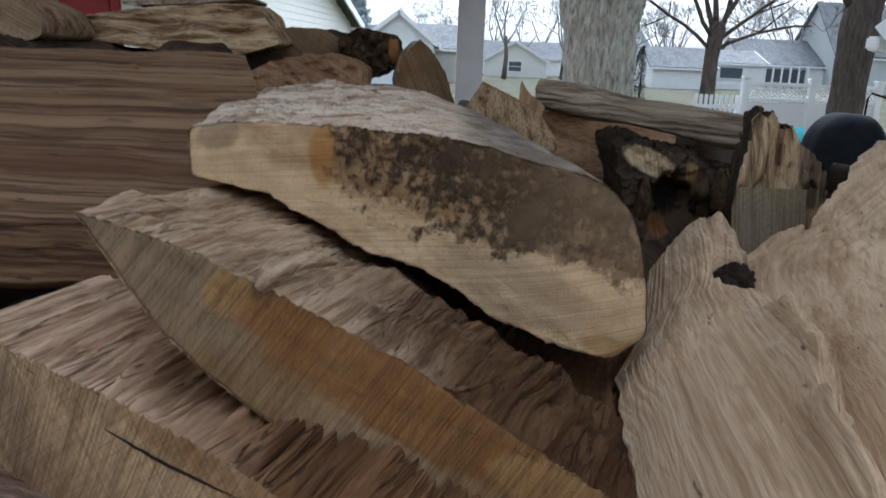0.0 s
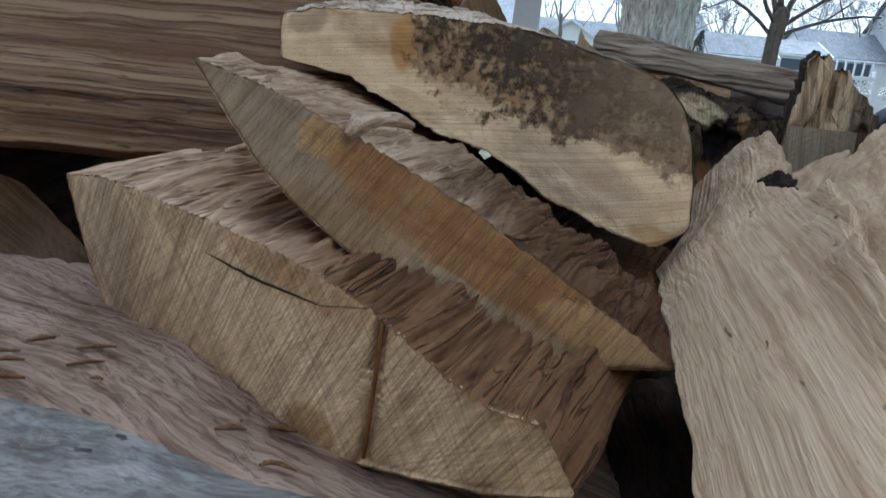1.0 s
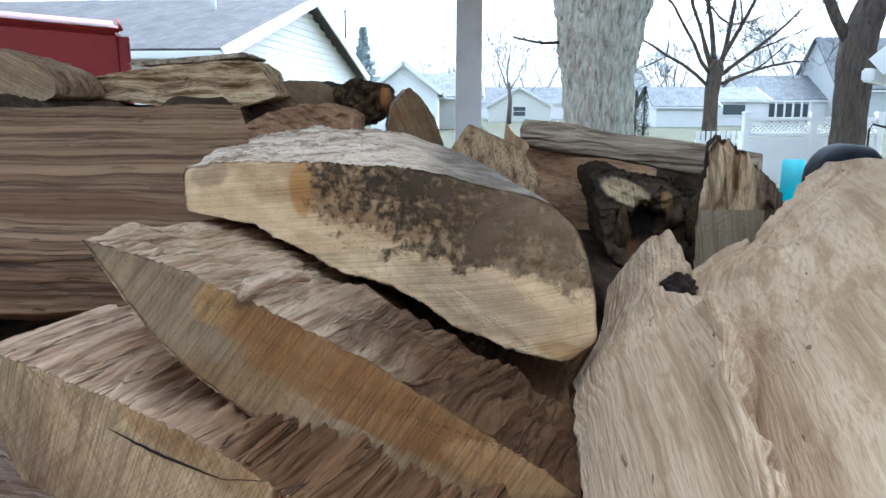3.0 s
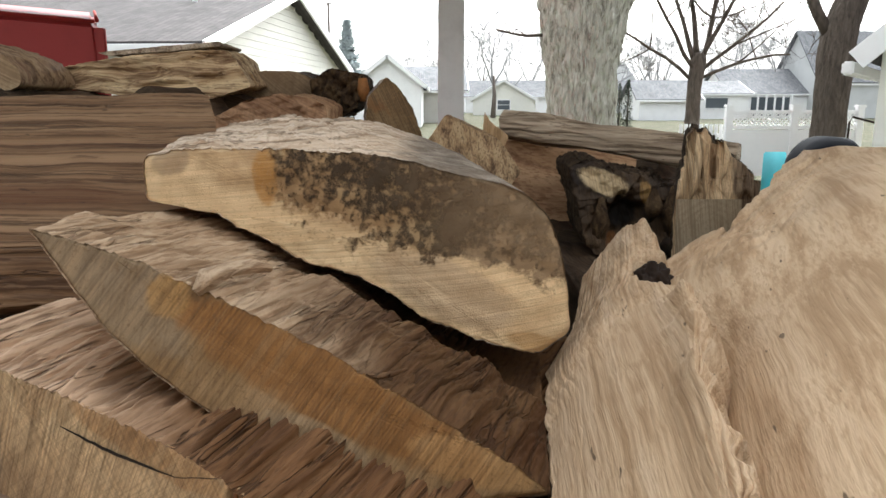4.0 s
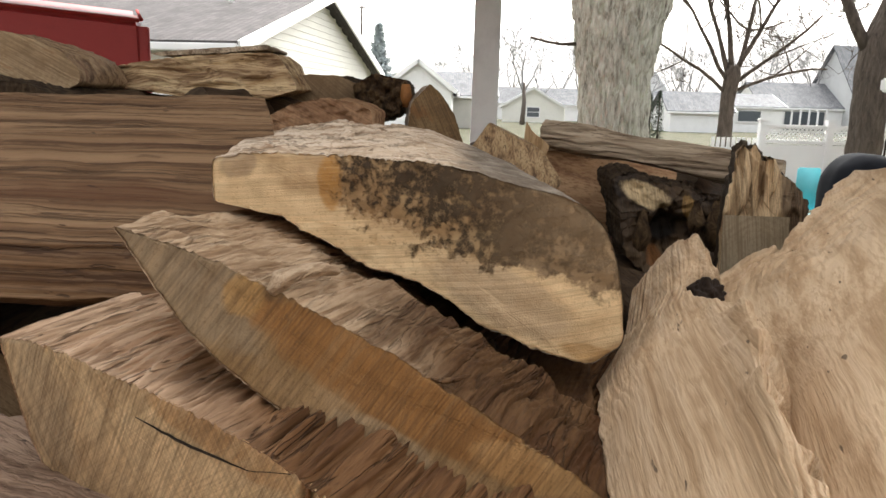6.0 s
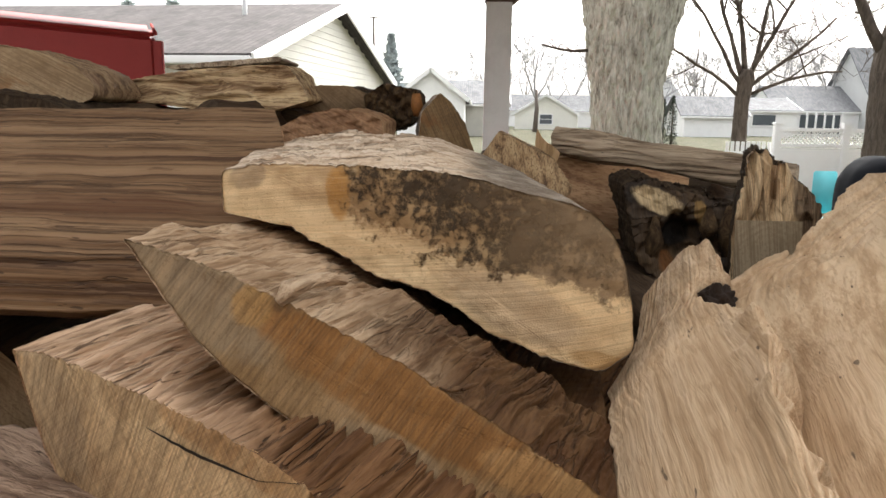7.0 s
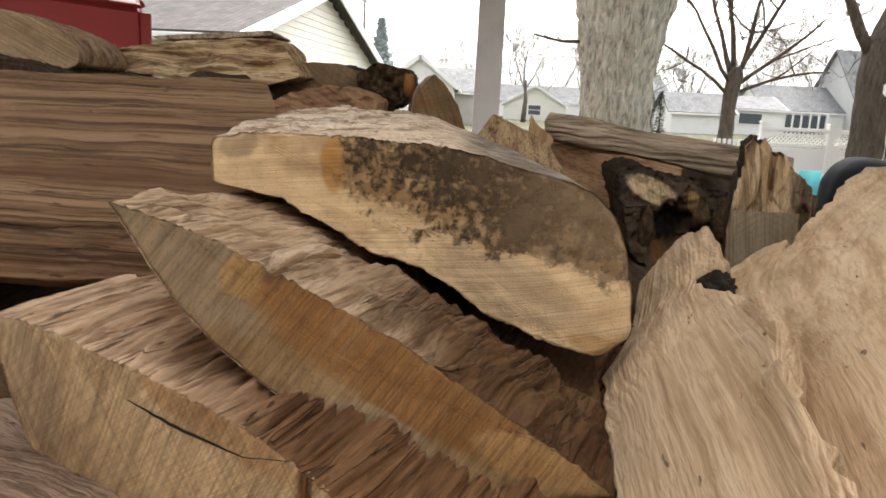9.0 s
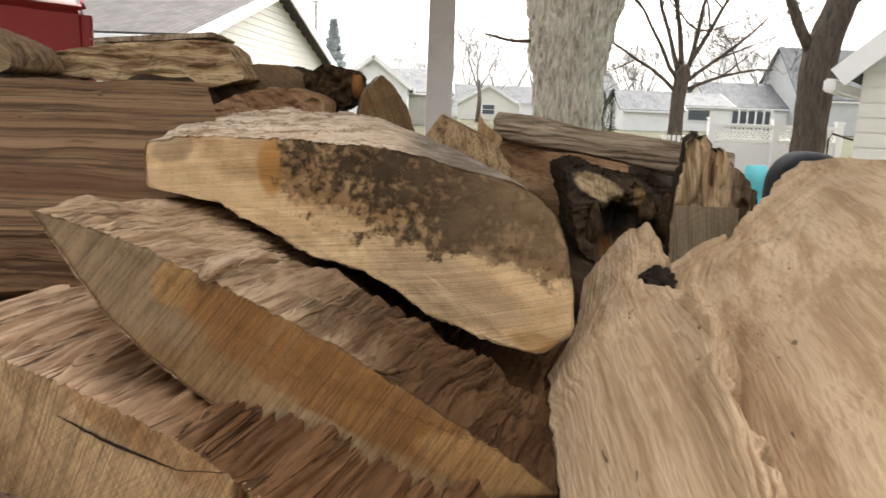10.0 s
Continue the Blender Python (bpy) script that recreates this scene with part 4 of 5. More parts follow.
for k in range(26):
    x, s = rnd.uniform(-0.24, 0.05), rnd.uniform(0.008, 0.07)
    z = lerp_table([(-0.33, 0.071), (-0.2, 0.069), (-0.042, 0.054), (0.04, 0.027), (0.2, 0.01)], x)[0] - 0.085 * s + 0.003
    a, ln = rnd.uniform(-0.9, 0.6), rnd.uniform(0.006, 0.024)
    c = tube([(0, 0, 0), (ln * 0.5 * math.cos(a), ln * 0.5 * math.sin(a), 0.0015), (ln * math.cos(a), ln * math.sin(a), 0.0005)], [0.0008, rnd.uniform(0.0012, 0.0026), 0.0006], 5, k, 0.4)
    chip = thing("wood_chip", (-0.15 + x, 0.25 + s, 1.05 + z), "small pale wood chip on the torn top of a log", "wood chip", "chips on the front log")
    part("chip_body", c, M_SPLIT_LOW, chip)
side_log = split_log(
    "round brown log lying in the shade", (-0.58, 0.62, 1.00),
    [(-0.12, 0.10), (0.02, 0.135), (0.104, 0.113), (0.13, 0.088), (0.17, 0.044), (0.187, -0.009), (0.20, -0.06), (0.1, -0.12), (-0.12, -0.10)],
    (0.1, 0.1, 0.3), (-0.05, 0.0), 0.3, 140, 26, (0.004, 0.015, 10), 0.97, (0.003, 30, 30), (M_END_TAN, M_SPLIT_SHADED), seed=73)


# ---- the rest of the heap under and behind ----
def rough_log(seed, length, radius):
    r = random.Random(seed)
    k = r.choice((3, 4, 4, 5))
    prof = [(radius * r.uniform(0.75, 1.05) * math.cos(2 * math.pi * i / k + r.uniform(-0.2, 0.2)), radius * r.uniform(0.7, 1.0) * math.sin(2 * math.pi * i / k)) for i in range(k)]
    return split_log("split log buried in the heap", (0, 0, -3), prof, (0.05, 0.05, 0), (0, 0), length, 44, 10, (0.004, 0.02, 5), 0.97, (0.002, 30, 30), (M_END_SHADED, M_SPLIT_SHADED), seed=seed)


# End colour kept very dark to carry the shade of the gaps.
M_END_SHADED = end_grain("shaded_end", (0.10, 0.068, 0.042), (0.07, 0.046, 0.027), (0.035, 0.022, 0.013), (0.0, 0.0), 40, 0.66)
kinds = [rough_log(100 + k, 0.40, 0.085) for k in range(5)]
spots = []
for row in range(7):
    z = 0.075 + row * 0.142
    for col in range(11):
        for deep in range(4):
            spots.append((-0.98 + col * 0.19 + (0.09 if row % 2 else 0), 0.27 + deep * 0.42, z))
spots += [(x, y, 1.07) for y in (0.72, 1.13) for x in (-0.85, -0.66, -0.48, -0.29, -0.10, 0.09, 0.28, 0.47, 0.66, 0.85) if y > 1 or not -0.7 < x < -0.2]
spots += [(x, 1.10, 1.215) for x in (-0.72, -0.53, -0.34, -0.16)] + [(x, 1.36, 1.24) for x in (-0.62, -0.43, -0.24)] + [(x, 1.42, 1.19) for x in (-0.05, 0.1, 0.5)] + [(x, 0.42, 1.0) for x in (-0.86, -0.67)]
spots += [(-0.55, 1.08, 1.282), (-0.40, 1.08, 1.282), (-0.24, 1.0, 1.245)]
spots += [(-0.30, 1.30, 1.29), (-0.45, 1.30, 1.29)]
spots += [(x, 1.05, 1.11) for x in (0.12, 0.55)] + [(0.70, 0.75, 1.16), (0.52, 1.15, 1.18)]
rnd = random.Random(5)
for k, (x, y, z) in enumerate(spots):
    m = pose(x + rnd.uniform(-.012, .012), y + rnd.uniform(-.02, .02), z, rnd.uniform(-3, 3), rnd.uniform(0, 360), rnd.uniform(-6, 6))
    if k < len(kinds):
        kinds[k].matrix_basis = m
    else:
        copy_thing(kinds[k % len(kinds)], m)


# ---- ground, shelter ----
def grid_sheet(name, size, n, material, at, label, hill=0.0):
    verts = [((i / n - 0.5) * size, (j / n - 0.5) * size, hill * noise.noise((i * 0.4, j * 0.4, 1))) for j in range(n + 1) for i in range(n + 1)]
    faces = [(j * (n + 1) + i, j * (n + 1) + i + 1, (j + 1) * (n + 1) + i + 1, (j + 1) * (n + 1) + i) for j in range(n) for i in range(n)]
    ob = part(name, (verts, faces), material, None)
    ob.location = at
    return tagged(ob, label, "ground", kind="structure")


k = Nodes("winter_lawn", 0.95, 0.1)
M_LAWN = k.done(k.ramp(k.noise(0.9, detail=9, rough=0.7), (0.3, (0.045, 0.048, 0.028)), (0.55, (0.08, 0.078, 0.05)), (0.75, (0.14, 0.125, 0.09))), k.noise(40.0, detail=4), 0.03, 0.8)
M_SLAB = painted("concrete_slab", (0.19, 0.18, 0.165), 0.9, 0.1, 3)
M_POST = painted("weathered_white_post", (0.75, 0.765, 0.765), 0.7, 0.08, 5)
M_BRACE = painted("brown_beam_wood", (0.13, 0.085, 0.065), 0.8, 0.15, 8)
grid_sheet("ground", 900, 30, M_LAWN, (0, 200, -0.03), "winter lawn, dull green and straw coloured")
tagged(part("floor", box_bm(6.2, 6.4, 0.1, (0, 1.6, -0.05), 0.01), M_SLAB, None, smooth=False), "grey concrete slab under the shelter", "floor", kind="structure")
post = thing("shelter_post", (0.135, 4.0, 0.0), "weathered white square wooden post of the shelter", "post")
part("shaft", box_bm(0.138, 0.138, 1.93, (0, 0, 0.965), 0.006), M_POST, post, smooth=False)
part("capital", box_bm(0.15, 0.15, 0.16, (0, 0, 2.005), 0.006), M_BRACE, post, "brown top block", smooth=False)
bm = box_bm(0.09, 0.10, 0.5, (0, 0, 0), 0.005)
bmesh.ops.transform(bm, matrix=Matrix.Translation((0.22, 0, 2.10)) @ Matrix.Rotation(radians(50), 4, "Y"), verts=bm.verts[:])
part("knee_brace", bm, M_BRACE, post, "brown diagonal brace", smooth=False)
for x in (-2.9, 3.0):
    p2 = copy_thing(post, pose(x, 4.0, 0))
tagged(part("ceiling", box_bm(6.6, 3.45, 0.06, (0, 2.475, 2.47), 0.01), M_BRACE, None, smooth=False), "plain brown boarded shelter ceiling", "ceiling", kind="structure")
tagged(part("trim", box_bm(6.4, 0.12, 0.34, (0, 4.0, 2.26), 0.008), M_BRACE, None, smooth=False), "brown eaves beam of the shelter", "beam", kind="structure")

# Unseen wall, added only to cut low sky light on the sawn ends.
tagged(part("light_block_wall", box_bm(7.0, 0.15, 2.2, (0, -1.6, 1.1), 0.01), painted("light_block_brown", (0.16, 0.12, 0.09), 0.85, 0.1, 3), None, smooth=False), "plain brown wall added out of view to block low front light", "wall", kind="structure")

# ---- red metal bin beside the heap ----
M_RED = painted("red_paint", (0.34, 0.028, 0.026), 0.55, 0.12, 4)
M_RED_EDGE = painted("worn_red_edge", (0.32, 0.035, 0.03), 0.85, 0.1, 12, 0.0, 0.08)
bin_ = thing("metal_bin", (-2.55, 3.5, 0.0), "dark red painted metal bin with a folded rim", "bin")
bm = bmesh.new()
q = [bm.verts.new(p) for p in ((-1.3, -0.42, 0.05), (1.26, -0.4, 0.05), (0.54, 1.1, 0.05), (-1.3, 1.1, 0.05), (-1.3, -0.45, 1.87), (1.22, -0.42, 1.655), (0.54, 1.1, 1.86), (-1.3, 1.1, 2.02))]
for f in ((0, 1, 5, 4), (1, 2, 6, 5), (2, 3, 7, 6), (3, 0, 4, 7), (4, 5, 6, 7), (3, 2, 1, 0)):
    bm.faces.new([q[i] for i in f])
bmesh.ops.bevel(bm, geom=bm.edges[:], offset=0.025, segments=3, affect="EDGES")
part("body", bm, M_RED, bin_, smooth=False)
part("rim", tube([(-1.3, -0.46, 1.865), (0.0, -0.445, 1.758), (1.215, -0.43, 1.655)], [0.008] * 3, 8), M_RED_EDGE, bin_, "lighter worn rim")
part("lid_edge", tube([(1.22, -0.42, 1.66), (0.90, 0.3, 1.755), (0.55, 1.08, 1.865)], [0.008] * 3, 8), M_RED_EDGE, bin_, "lighter worn rim")
part("corner_strap", box_bm(0.04, 0.02, 1.5, (1.235, -0.43, 0.88), 0.004), M_RED, bin_, smooth=False)

# ---- houses ----
M_SIDING = painted("cream_siding", (0.80, 0.785, 0.72), 0.6, 0.03, 2)
M_WHITE = painted("white_paint", (0.86, 0.86, 0.86), 0.5, 0.03, 2)
M_SHINGLE = shingled("dark_shingles", (0.105, 0.095, 0.095), (0.075, 0.068, 0.070))
M_SHINGLE_GREY = shingled("grey_shingles", (0.22, 0.225, 0.235), (0.16, 0.165, 0.175))
M_GLASS = painted("dark_window_glass", (0.10, 0.115, 0.13), 0.15, 0.05, 3)
M_GALV = painted("galvanised_pipe", (0.5, 0.5, 0.5), 0.4, 0.05, 8, 0.7)


def gable_house(label, corner, along, width, length, eave, ridge, wall_m, roof_m, windows=(), over=0.35, boards=True, ridge_along=False, kindname="house"):
    """A gabled house; its gable wall runs from corner in the direction along (degrees), the body lies to the left of that."""
    house = thing(kindname, (*corner, 0), label, "house", turn=(0, 0, along))
    W, L = width, length
    bm = bmesh.new()
    pts = [(0, 0), (W, 0), (W, L), (0, L)]
    lo, hi = [bm.verts.new((x, y, -0.03)) for x, y in pts], [bm.verts.new((x, y, eave)) for x, y in pts]
    g0, g1 = bm.verts.new((W / 2, 0, ridge - 0.1)), bm.verts.new((W / 2, L, ridge - 0.1))
    bm.faces.new((lo[0], lo[1], hi[1], g0, hi[0]))
    bm.faces.new((lo[2], lo[3], hi[3], g1, hi[2]))
    bm.faces.new((lo[1], lo[2], hi[2], hi[1]))
    bm.faces.new((lo[3], lo[0], hi[0], hi[3]))
    bm.faces.new((hi[0], g0, g1, hi[3]))
    bm.faces.new((hi[1], hi[2], g1, g0))
    part("wall", bm, wall_m, house, smooth=False)
    if boards:
        n = int(ridge / 0.16)
        for j in range(2, n):
            z = j * 0.16
            f = 0.0 if z < eave else (z - eave) / (ridge - 0.1 - eave)
            if f > 0.95:
                break
            part("siding_board", box_bm(W * (1 - f) - 0.02, 0.02, 0.135, (W / 2, -0.008, z)), wall_m, house, smooth=False)
    slope = math.atan2(ridge - eave, W / 2)
    run = math.hypot(W / 2, ridge - eave) + over
    for side in (-1, 1):
        bm = box_bm(run, L + 2 * over, 0.1)
        mid = (W / 2 + side * (run / 2) * math.cos(slope), L / 2, ridge + 0.03 - (run / 2) * math.sin(slope))
        bmesh.ops.transform(bm, matrix=Matrix.Translation(mid) @ Matrix.Rotation(side * slope, 4, "Y"), verts=bm.verts[:])
        part("roof", bm, roof_m, house, smooth=False)
        bm = box_bm(run, 0.05, 0.22)
        mid = (mid[0], -over - 0.03, mid[2] - 0.05)
        bmesh.ops.transform(bm, matrix=Matrix.Translation(mid) @ Matrix.Rotation(side * slope, 4, "Y"), verts=bm.verts[:])
        part("fascia_board", bm, M_WHITE, house, "white rake board", smooth=False)
        ez = eave - over * math.tan(slope) - 0.03
        part("gutter", box_bm(0.12, L + 2 * over, 0.14, (W / 2 + side * (W / 2 + over), L / 2, ez), 0.02), M_WHITE, house, "white gutter", smooth=False)
    for wall, u, z, w, h in windows:
        win = new("window")
        win.parent = house
        if wall == "gable":
            win.matrix_basis = pose(u, -0.02, z)
        else:
            win.matrix_basis = pose(-0.02, u, z, 0, 0, -90)
        part("frame", box_bm(w + 0.16, 0.06, h + 0.16, (0, 0, 0), 0.01), M_WHITE, win, smooth=False)
        part("pane", box_bm(w, 0.03, h, (0, -0.03, 0)), M_GLASS, win, smooth=False)
        part("glazing_bar", box_bm(w, 0.02, 0.05, (0, -0.05, 0)), M_WHITE, win, smooth=False)
    return house


near_house = gable_house("cream-sided bungalow with a dark shingle roof", (-4.3, 13.6), 84.0, 11.5, 14.0, 2.38, 4.0, M_SIDING, M_SHINGLE)
part("vent_pipe", tube([(4.0, 1.6, 3.2), (4.0, 1.6, 3.5), (4.0, 1.6, 4.6)], [0.06, 0.06, 0.06], 14), M_GALV, near_house, "galvanised vent pipe")
part("pipe_flashing", tube([(4.0, 1.6, 3.28), (4.0, 1.6, 3.48)], [0.22, 0.07], 14), M_GALV, near_house, "pale flashing collar")
gable_house("white gabled house with a grey roof beyond the bungalow", (-4.2, 40.0), 0, 3.6, 9, 2.3, 3.7, M_WHITE, M_SHINGLE_GREY, boards=False)
gable_house("low beige house with a grey roof", (1.9, 48.0), 90, 8, 5.0, 2.1, 3.6, painted("beige_wall", (0.55, 0.53, 0.48), 0.7, 0.05, 1), M_SHINGLE_GREY, boards=False)
gable_house("small cream cottage with a white gable", (4.0, 75.0), -8, 6.2, 9, 1.6, 3.4, M_SIDING, M_SHINGLE_GREY, (("gable", 3.1, 1.0, 1.2, 0.9),), boards=False)
gable_house("long low white house far off", (26.0, 92.0), 90, 9, 22, 2.0, 3.9, M_WHITE, M_SHINGLE_GREY, boards=False)
gable_house("white-walled low house with a dark grey roof", (19.6, 55.0), 90, 5, 4.3, 1.6, 2.9, M_WHITE, M_SHINGLE_GREY, boards=False)
gable_house("tall narrow pale house far off", (23.0, 98.0), 0, 3.4, 8, 4.2, 6.4, M_WHITE, M_SHINGLE_GREY, boards=False)
gable_house("white outbuilding with a dark wide window", (25.4, 60.0), 90, 6, 4.2, 2.05, 3.0, M_WHITE, M_SHINGLE_GREY, boards=False)
shed_win = thing("window_1", (22.9, 59.95, 1.25), "dark wide window in a white wall", "window", kind="structure")
part("window_frame", box_bm(2.0, 0.06, 1.05, (0, -0.02, 0), 0.02), M_WHITE, shed_win, smooth=False)
part("pane", box_bm(1.75, 0.05, 0.8, (0, -0.05, 0)), M_GLASS, shed_win, smooth=False)
grey_house = gable_house("grey-roofed house with a columned porch", (34.0, 66.0), 90, 8, 7.6, 2.2, 4.3, M_WHITE, M_SHINGLE_GREY, boards=False)
for j in range(5):
    part("column", box_bm(0.14, 0.14, 1.9, (-0.7, 2.4 + j * 0.75, 0.95), 0.01), M_WHITE, grey_house, smooth=False)
# Dark sheet behind the columns, in place of the porch's own shade.
part("porch_shade_sheet", box_bm(0.06, 3.4, 1.6, (-0.04, 4.0, 0.95)), M_GLASS, grey_house, "dark sheet painted as the porch's shade", smooth=False)
gable_house("tall grey-roofed house with a dormer", (41.5, 64.0), 90, 9, 8.2, 3.2, 7.6, painted("pale_grey_wall", (0.55, 0.56, 0.56), 0.7, 0.05, 1), M_SHINGLE_GREY, boards=False)
side_house = gable_house("cream-sided house with a white eave", (4.80, 7.9), -36, 7.0, 8.0, 1.98, 5.2, M_SIDING, M_SHINGLE, over=0.28)

# ---- white fence with a lattice top ----
fence = thing("fence", (5.25, 13.0, 0.0), "white vinyl fence with a lattice top", "fence")
for j in range(3):
    part("fence_post", box_bm(0.12, 0.12, 1.25, (j * 1.16, 0, 0.625), 0.01), M_WHITE, fence, smooth=False)
    part("post_cap", box_bm(0.16, 0.16, 0.05, (j * 1.16, 0, 1.27), 0.015), M_WHITE, fence, smooth=False)
for j in range(2):
    x0 = j * 1.16
    part("panel", box_bm(1.04, 0.04, 0.82, (x0 + 0.58, 0, 0.45)), M_WHITE, fence, smooth=False)
    for z in (0.90, 1.17):
        part("rail", box_bm(1.04, 0.07, 0.06, (x0 + 0.58, 0, z), 0.006), M_WHITE, fence, smooth=False)
    for s in (-1, 1):
        for i in range(14):
            bm = box_bm(0.022, 0.008, 0.30)
            bmesh.ops.transform(bm, matrix=Matrix.Translation((x0 + 0.10 + i * 0.074, s * 0.006, 1.035)) @ Matrix.Rotation(radians(45 * s), 4, "Y"), verts=bm.verts[:])
            part("lattice_slat", bm, M_WHITE, fence, smooth=False)
low_fence = thing("picket_fence", (4.45, 13.1, 0), "low white picket fence", "fence")
for i in range(9):
    part("picket", box_bm(0.06, 0.02, 0.95, (i * 0.09, 0, 0.475), 0.004), M_WHITE, low_fence, smooth=False)
part("rail", box_bm(0.8, 0.03, 0.06, (0.37, 0.03, 0.75)), M_WHITE, low_fence, smooth=False)
rail = thing("handrail", (6.95, 12.2, 0), "dark metal handrail beside the white fence", "handrail")
part("bar", tube([(0, 0, 0.1), (0, 0, 1.0), (0.05, 0, 1.1), (0.45, 0, 1.0), (0.5, 0, 0.9), (0.5, 0, 0.1)], [0.018] * 6, 8), M_DARK, rail)

# ---- covered grill and a turquoise chair back ----
grill = thing("covered_grill", (3.32, 6.05, 0), "grill under a black fabric cover", "grill")
bm = bmesh.new()
bmesh.ops.create_icosphere(bm, subdivisions=5, radius=1)
for v in bm.verts:
    x, y, z = v.co
    e = 0.62
    v.co = Vector((0.30 * math.copysign(abs(x) ** e, x), 0.26 * math.copysign(abs(y) ** e, y), 0.53 + 0.53 * math.copysign(abs(z) ** 0.5, z)))
    v.co.x *= 1.0 - 0.12 * max(0, v.co.z - 0.85) / 0.2
    v.co += Vector((0.02 * noise.noise((v.co.x * 9, v.co.y * 9, v.co.z * 3)), 0, 0.012 * noise.noise(v.co * 8)))
part("cover", bm, painted("black_cover", (0.012, 0.013, 0.016), 0.95, 0.2, 12, 0.0, 0.08), grill, "black fabric cover")
chair = thing("garden_chair", (3.33, 7.0, 0), "turquoise plastic garden chair", "chair")
M_TURQ = painted("turquoise_plastic", (0.12, 0.52, 0.58), 0.4, 0.05, 5)
part("backrest", box_bm(0.22, 0.03, 0.40, (0, 0.0, 0.67), 0.012), M_TURQ, chair)
part("seat", box_bm(0.30, 0.30, 0.03, (0, -0.14, 0.42), 0.012), M_TURQ, chair)
for x in (-0.12, 0.12):
    for y in (-0.26, -0.01):
        part("leg", tube([(x, y, 0), (x, y, 0.42)], [0.015, 0.015], 8), M_TURQ, chair)


# ---- trees ----
def branches(seed, start, heading, length, radius, depth, spread=0.55, lift=0.12, kids=3, wob=0.18, thin=0.003):
    """All limbs and twigs of a bare crown as one (verts, faces)."""
    r = random.Random(seed)
    V, F = [], []

    def grow(p, d, ln, rad, dep):
        pts, rads, q, h = [p], [rad], p, d
        seg = 5 if dep > 1 else 3
        for k in range(seg):
            h = (h + Vector((r.uniform(-wob, wob), r.uniform(-wob, wob), r.uniform(-wob, wob) + lift * 0.3))).normalized()
            q = q + h * ln / seg
            pts.append(q)
            rads.append(rad * (1 - 0.5 * (k + 1) / seg))
        v, f = tube(pts, rads, 6 if dep > 2 else 4 if dep > 0 else 3)
        o = len(V)
        V.extend(v)
        F.extend(tuple(i + o for i in g) for g in f)
        if dep <= 0:
            return
        for k in range(kids + (1 if dep < 3 else 0)):
            at = r.randint(2, seg) if seg > 3 else r.randint(1, seg)
            side = Vector((r.uniform(-1, 1), r.uniform(-1, 1), r.uniform(-0.5, 1) + lift)).normalized()
            grow(pts[at], (h * (1 - spread) + side * spread * 1.3).normalized(), ln * r.uniform(0.5, 0.72), max(rads[at] * r.uniform(0.45, 0.65), thin), dep - 1)
    for s, hd, ln, ra, dp in zip(start, heading, length, radius, depth):
        grow(Vector(s), Vector(hd).normalized(), ln, ra, dp)
    return V, F


def bark_trunk(table, n=140, m=150, amp=0.028, seed=1, wave=(14, 2.2)):
    """A trunk from (height, x, y, radius) with deep upright bark plates."""
    verts, faces = [], []
    z0, z1 = table[0][0], table[-1][0]
    for j in range(m + 1):
        z = z0 + (z1 - z0) * j / m
        x, y, r = lerp_table(table, z)
        for i in range(n):
            a = 2 * math.pi * i / n
            c, s = math.cos(a), math.sin(a)
            g = noise.noise((c * r * wave[0], s * r * wave[0] + seed, z * wave[1]))
            h = abs(g) * 1.5 + 0.5 * abs(noise.noise((c * r * wave[0] * 2.6, s * r * wave[0] * 2.6, z * wave[1] * 3 + seed)))
            rr = r + amp * (h - 0.5) + r * 0.06 * noise.noise((c * 1.6, s * 1.6, z * 0.7 + seed))
            verts.append((x + c * rr, y + s * rr, z))
    for j in range(m):
        for i in range(n):
            p, q = j * n + i, j * n + (i + 1) % n
            faces.append((p, q, q + n, p + n))
    faces.append(tuple(range(m * n, m * n + n)))
    return verts, faces


big_tree = thing("tree", (1.53, 7.4, 0), "thick old tree trunk with pale lichened bark", "tree")
part("trunk", bark_trunk([(0, 0, 0, 0.46), (0.4, 0, 0, 0.37), (1.2, 0, 0, 0.335), (1.64, -0.02, 0, 0.345), (2.13, -0.015, 0, 0.415), (2.45, 0.0, 0, 0.485), (3.0, 0.0, 0, 0.5), (3.6, 0.0, 0, 0.36)], 240, 280, 0.036, 1, (28, 5.0)), M_BARK_TREE, big_tree)
part("crown", branches(4, [(0.1, 0, 3.4), (-0.35, 0, 2.3), (0.35, 0, 3.0), (-0.42, 0.0, 1.98)], [(0.1, 0.2, 1), (-0.35, 0.1, 1), (0.9, 0.2, 0.8), (-0.9, 0.0, -0.02)], [2.6, 2.0, 2.6, 0.46], [0.25, 0.07, 0.2, 0.018], [4, 4, 4, 1]), M_BARK_FAR, big_tree, "bare limbs and twigs")
mid_tree = thing("tree", (5.3, 15.0, 0), "bare spreading tree with grey-brown bark", "tree")
part("trunk", bark_trunk([(0, 0.0, 0, 0.22), (0.5, 0, 0, 0.16), (1.6, 0, 0, 0.135), (2.15, 0.05, 0, 0.16), (2.3, 0.06, 0, 0.1)], 40, 50, 0.015, 3), M_BARK_FAR, mid_tree)
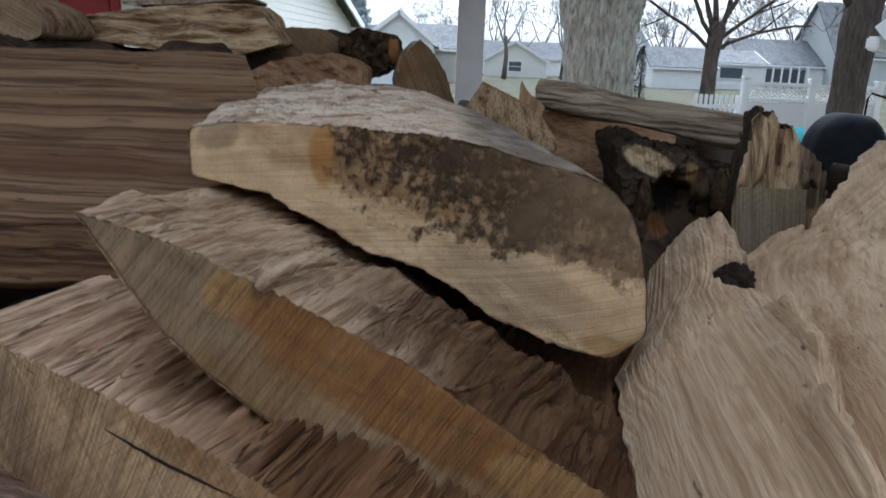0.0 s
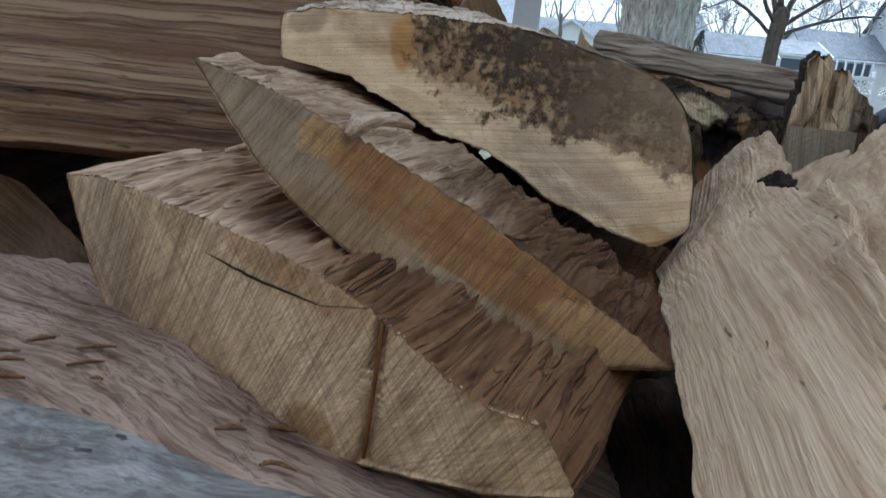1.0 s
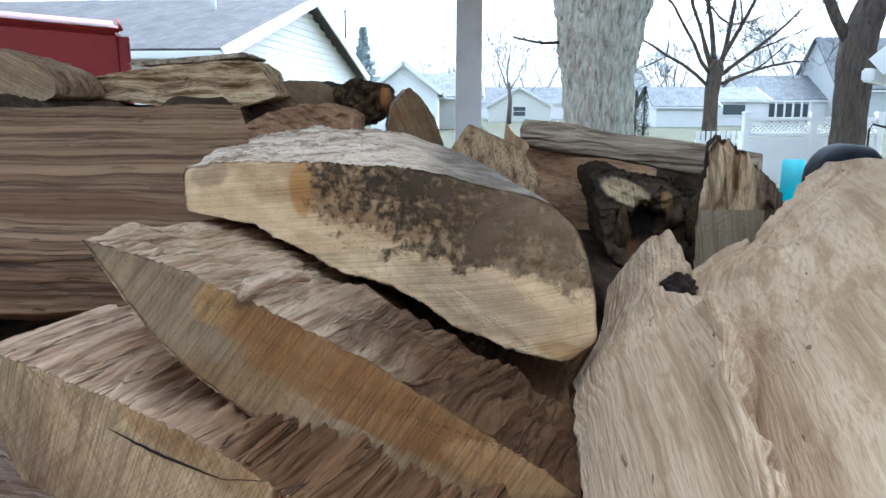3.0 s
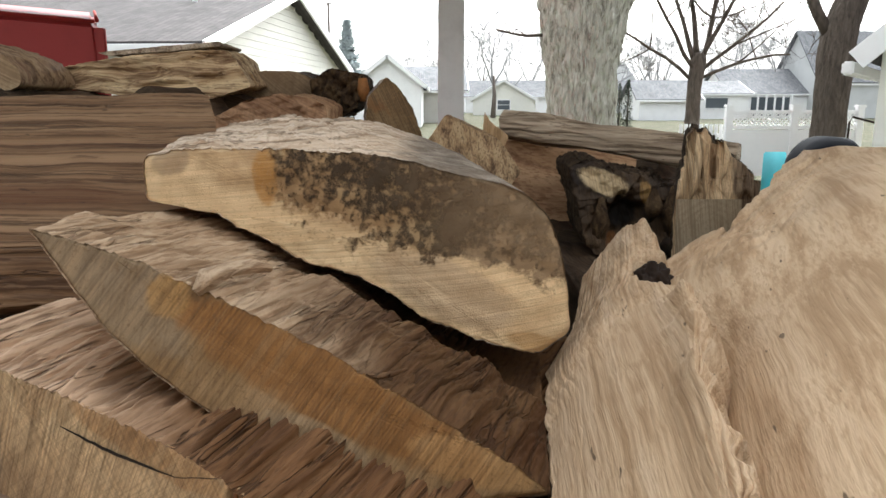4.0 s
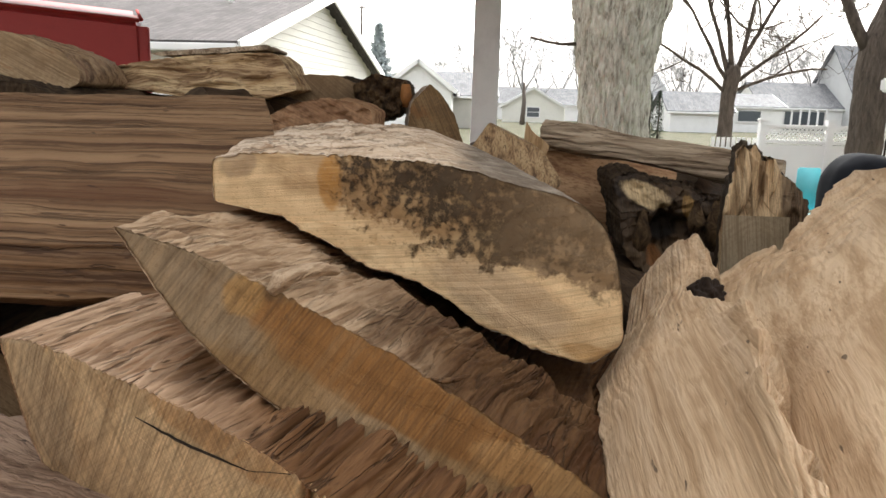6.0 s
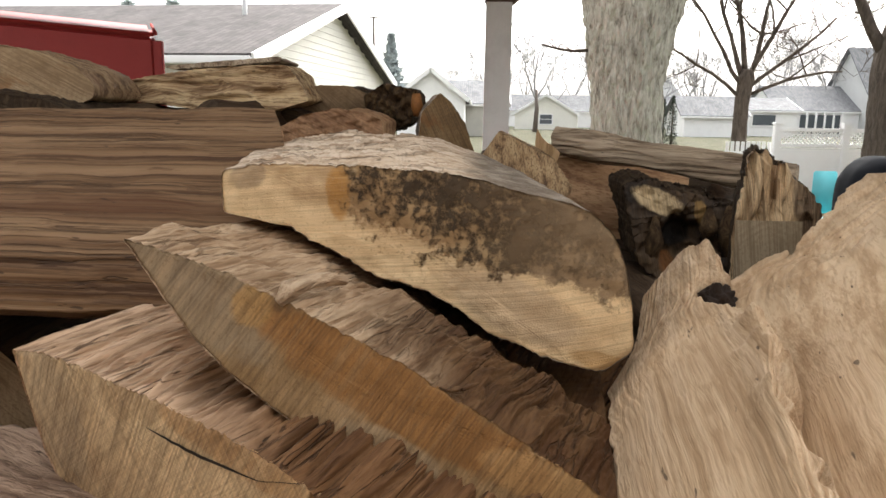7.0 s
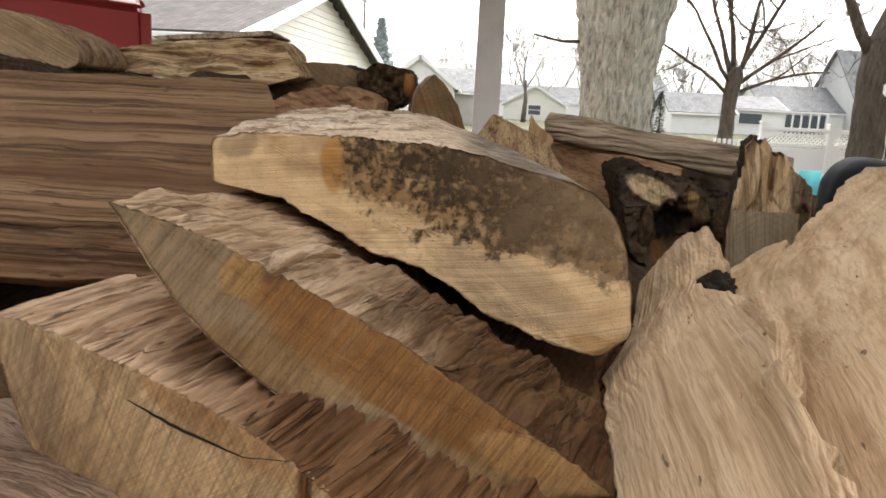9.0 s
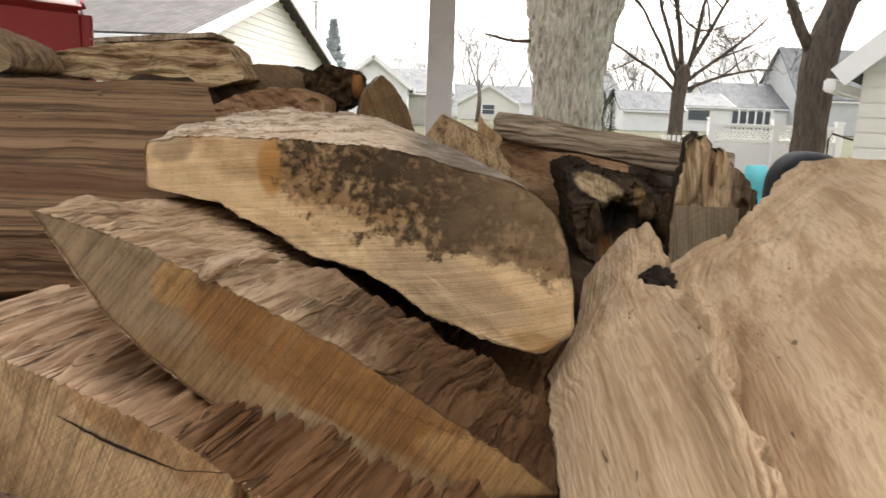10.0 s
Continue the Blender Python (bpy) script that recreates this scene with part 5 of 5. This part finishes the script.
part("crown", branches(11, [(0.0, 0, 2.0), (0.03, 0, 2.1), (0.1, 0, 2.05), (0.1, 0, 1.8), (-0.05, 0, 1.75), (0.05, 0, 2.1), (0.0, 0, 1.95), (0.1, 0, 1.95)], [(-0.35, 0.1, 1), (0.0, 0.2, 1), (0.55, 0.1, 1), (0.9, -0.1, 0.42), (-0.9, 0.1, 0.55), (0.25, -0.2, 1), (-0.65, -0.2, 0.85), (0.8, 0.2, 0.75)], [2.4, 2.5, 2.6, 1.9, 1.9, 2.4, 2.2, 2.2], [0.055, 0.06, 0.06, 0.04, 0.04, 0.055, 0.045, 0.045], [5, 5, 5, 5, 5, 5, 5, 5], kids=3, thin=0.006), M_BARK_FAR, mid_tree, "bare limbs and twigs")
right_tree = thing("tree", (6.5, 12.0, 0), "dark leaning tree trunk with forked limbs", "tree")
part("trunk", bark_trunk([(0, 0, 0, 0.36), (0.6, 0, 0, 0.28), (1.2, 0, 0, 0.262), (2.05, 0.0, 0, 0.275), (2.5, 0.03, 0, 0.26), (3.1, 0.22, 0, 0.24), (4.2, 0.55, 0, 0.2)], 80, 110, 0.022, 5), M_BARK_FAR, right_tree)
part("crown", branches(19, [(-0.15, 0, 2.40), (0.5, 0, 4.0), (0.35, 0, 3.2)], [(-0.62, 0, 0.9), (0.3, 0.1, 1), (0.9, 0.2, 0.7)], [2.0, 2.2, 2.2], [0.10, 0.16, 0.12], [4, 4, 4]), M_BARK_FAR, right_tree, "bare limbs and twigs")
rnd = random.Random(9)
for x, y, h in ((5, 62, 9), (11, 70, 9), (2, 84, 9), (17, 80, 8), (-2, 90, 8), (22, 75, 9), (27, 72, 8), (31, 78, 11), (37, 80, 12), (43, 84, 13), (20, 66, 7), (10, 95, 9), (-24, 60, 9), (-30, 66, 10), (33, 70, 8), (14, 58, 7), (3, 98, 11), (7, 104, 12), (13, 100, 11), (18, 108, 12), (24, 112, 13), (29, 104, 12), (34, 110, 13), (40, 100, 13), (46, 104, 14), (52, 98, 14), (49, 88, 13), (-3, 108, 9), (20, 92, 10), (37, 92, 13)):
    tr = thing("tree", (x, y, 0), "bare grey tree far behind the houses", "tree", "far bare trees")
    part("trunk", tube([(0, 0, 0), (0.1, 0, h * 0.2), (0, 0.1, h * 0.38)], [0.22, 0.17, 0.13], 8), M_TWIG, tr)
    part("crown", branches(int(x * 7 + y), [(0, 0.05, h * 0.3)] * 3, [(rnd.uniform(-.4, .4), rnd.uniform(-.3, .3), 1), (0.6, 0.1, 0.9), (-0.6, -0.1, 0.9)], [h * 0.4] * 3, [0.11, 0.09, 0.09], [4, 3, 4], wob=0.22, thin=0.020), M_TWIG_HAZED, tr)
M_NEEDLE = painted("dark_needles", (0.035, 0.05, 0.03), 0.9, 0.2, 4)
# Far needles carry haze in their colour, lifted further against self-shadow.
M_NEEDLE_HAZED = painted("hazed_needles", (0.48, 0.53, 0.54), 0.9, 0.15, 4)


def needles(seed, height, radius, count, narrow):
    r = random.Random(seed)
    V, F = [], []
    for _ in range(count):
        z = height * (0.02 + 0.98 * r.random())
        f = 1 - z / height
        rad = radius * ((f ** 0.5 if narrow else f) * r.uniform(0.35, 1.1)) * (1 if narrow else 0.6 + 0.4 * math.sin(z * 5) ** 2)
        a = r.uniform(0, 6.283)
        c = Vector((rad * math.cos(a), rad * math.sin(a), z))
        s = radius * r.uniform(0.10, 0.22)
        for _ in range(2):
            d, e = Vector((r.uniform(-1, 1), r.uniform(-1, 1), r.uniform(-.3, 1))) * s, Vector((r.uniform(-1, 1), r.uniform(-1, 1), r.uniform(-1, .4))) * s * 0.5
            o = len(V)
            V.extend([tuple(c - e), tuple(c + e), tuple(c + d)])
            F.append((o, o + 1, o + 2))
    return V, F


for x, y, h, rad in ((7.55, 30.0, 2.05, 0.22), (7.95, 30.2, 2.2, 0.26)):
    ev_ = thing("evergreen_shrub", (x, y, 0), "narrow dark evergreen shrub", "shrub", "pair of evergreens")
    part("trunk", tube([(0, 0, 0), (0, 0, h * 0.9)], [0.05, 0.02], 8), M_BARK_FAR, ev_)
    part("crown", needles(int(x * 10), h, rad, 1400, True), M_NEEDLE, ev_)
for x, y, h in ((-6.8, 60.0, 7.4), (-17.0, 42.0, 7.2), (-20.5, 44.0, 7.4)):
    pine = thing("pine_tree", (x, y, 0), "pine behind the roofs, coloured pale blue-grey for haze", "tree")
    part("trunk", tube([(0, 0, 0), (0, 0, h)], [0.2, 0.03], 8), M_BARK_FAR, pine)
    part("crown", needles(int(abs(x) * 10), h, 2.1, 3200, False), M_NEEDLE_HAZED, pine)
for x, y, h in ((-8.2, 60.0, 8.9), (-19.0, 60, 9.5)):
    pole = thing("utility_pole", (x, y, 0), "thin grey utility pole", "pole")
    part("shaft", tube([(0, 0, 0), (0, 0, h)], [0.12, 0.09], 8), M_TWIG, pole)
    part("crossarm", box_bm(0.7, 0.1, 0.1, (0, 0, h - 0.1)), M_TWIG, pole, smooth=False)
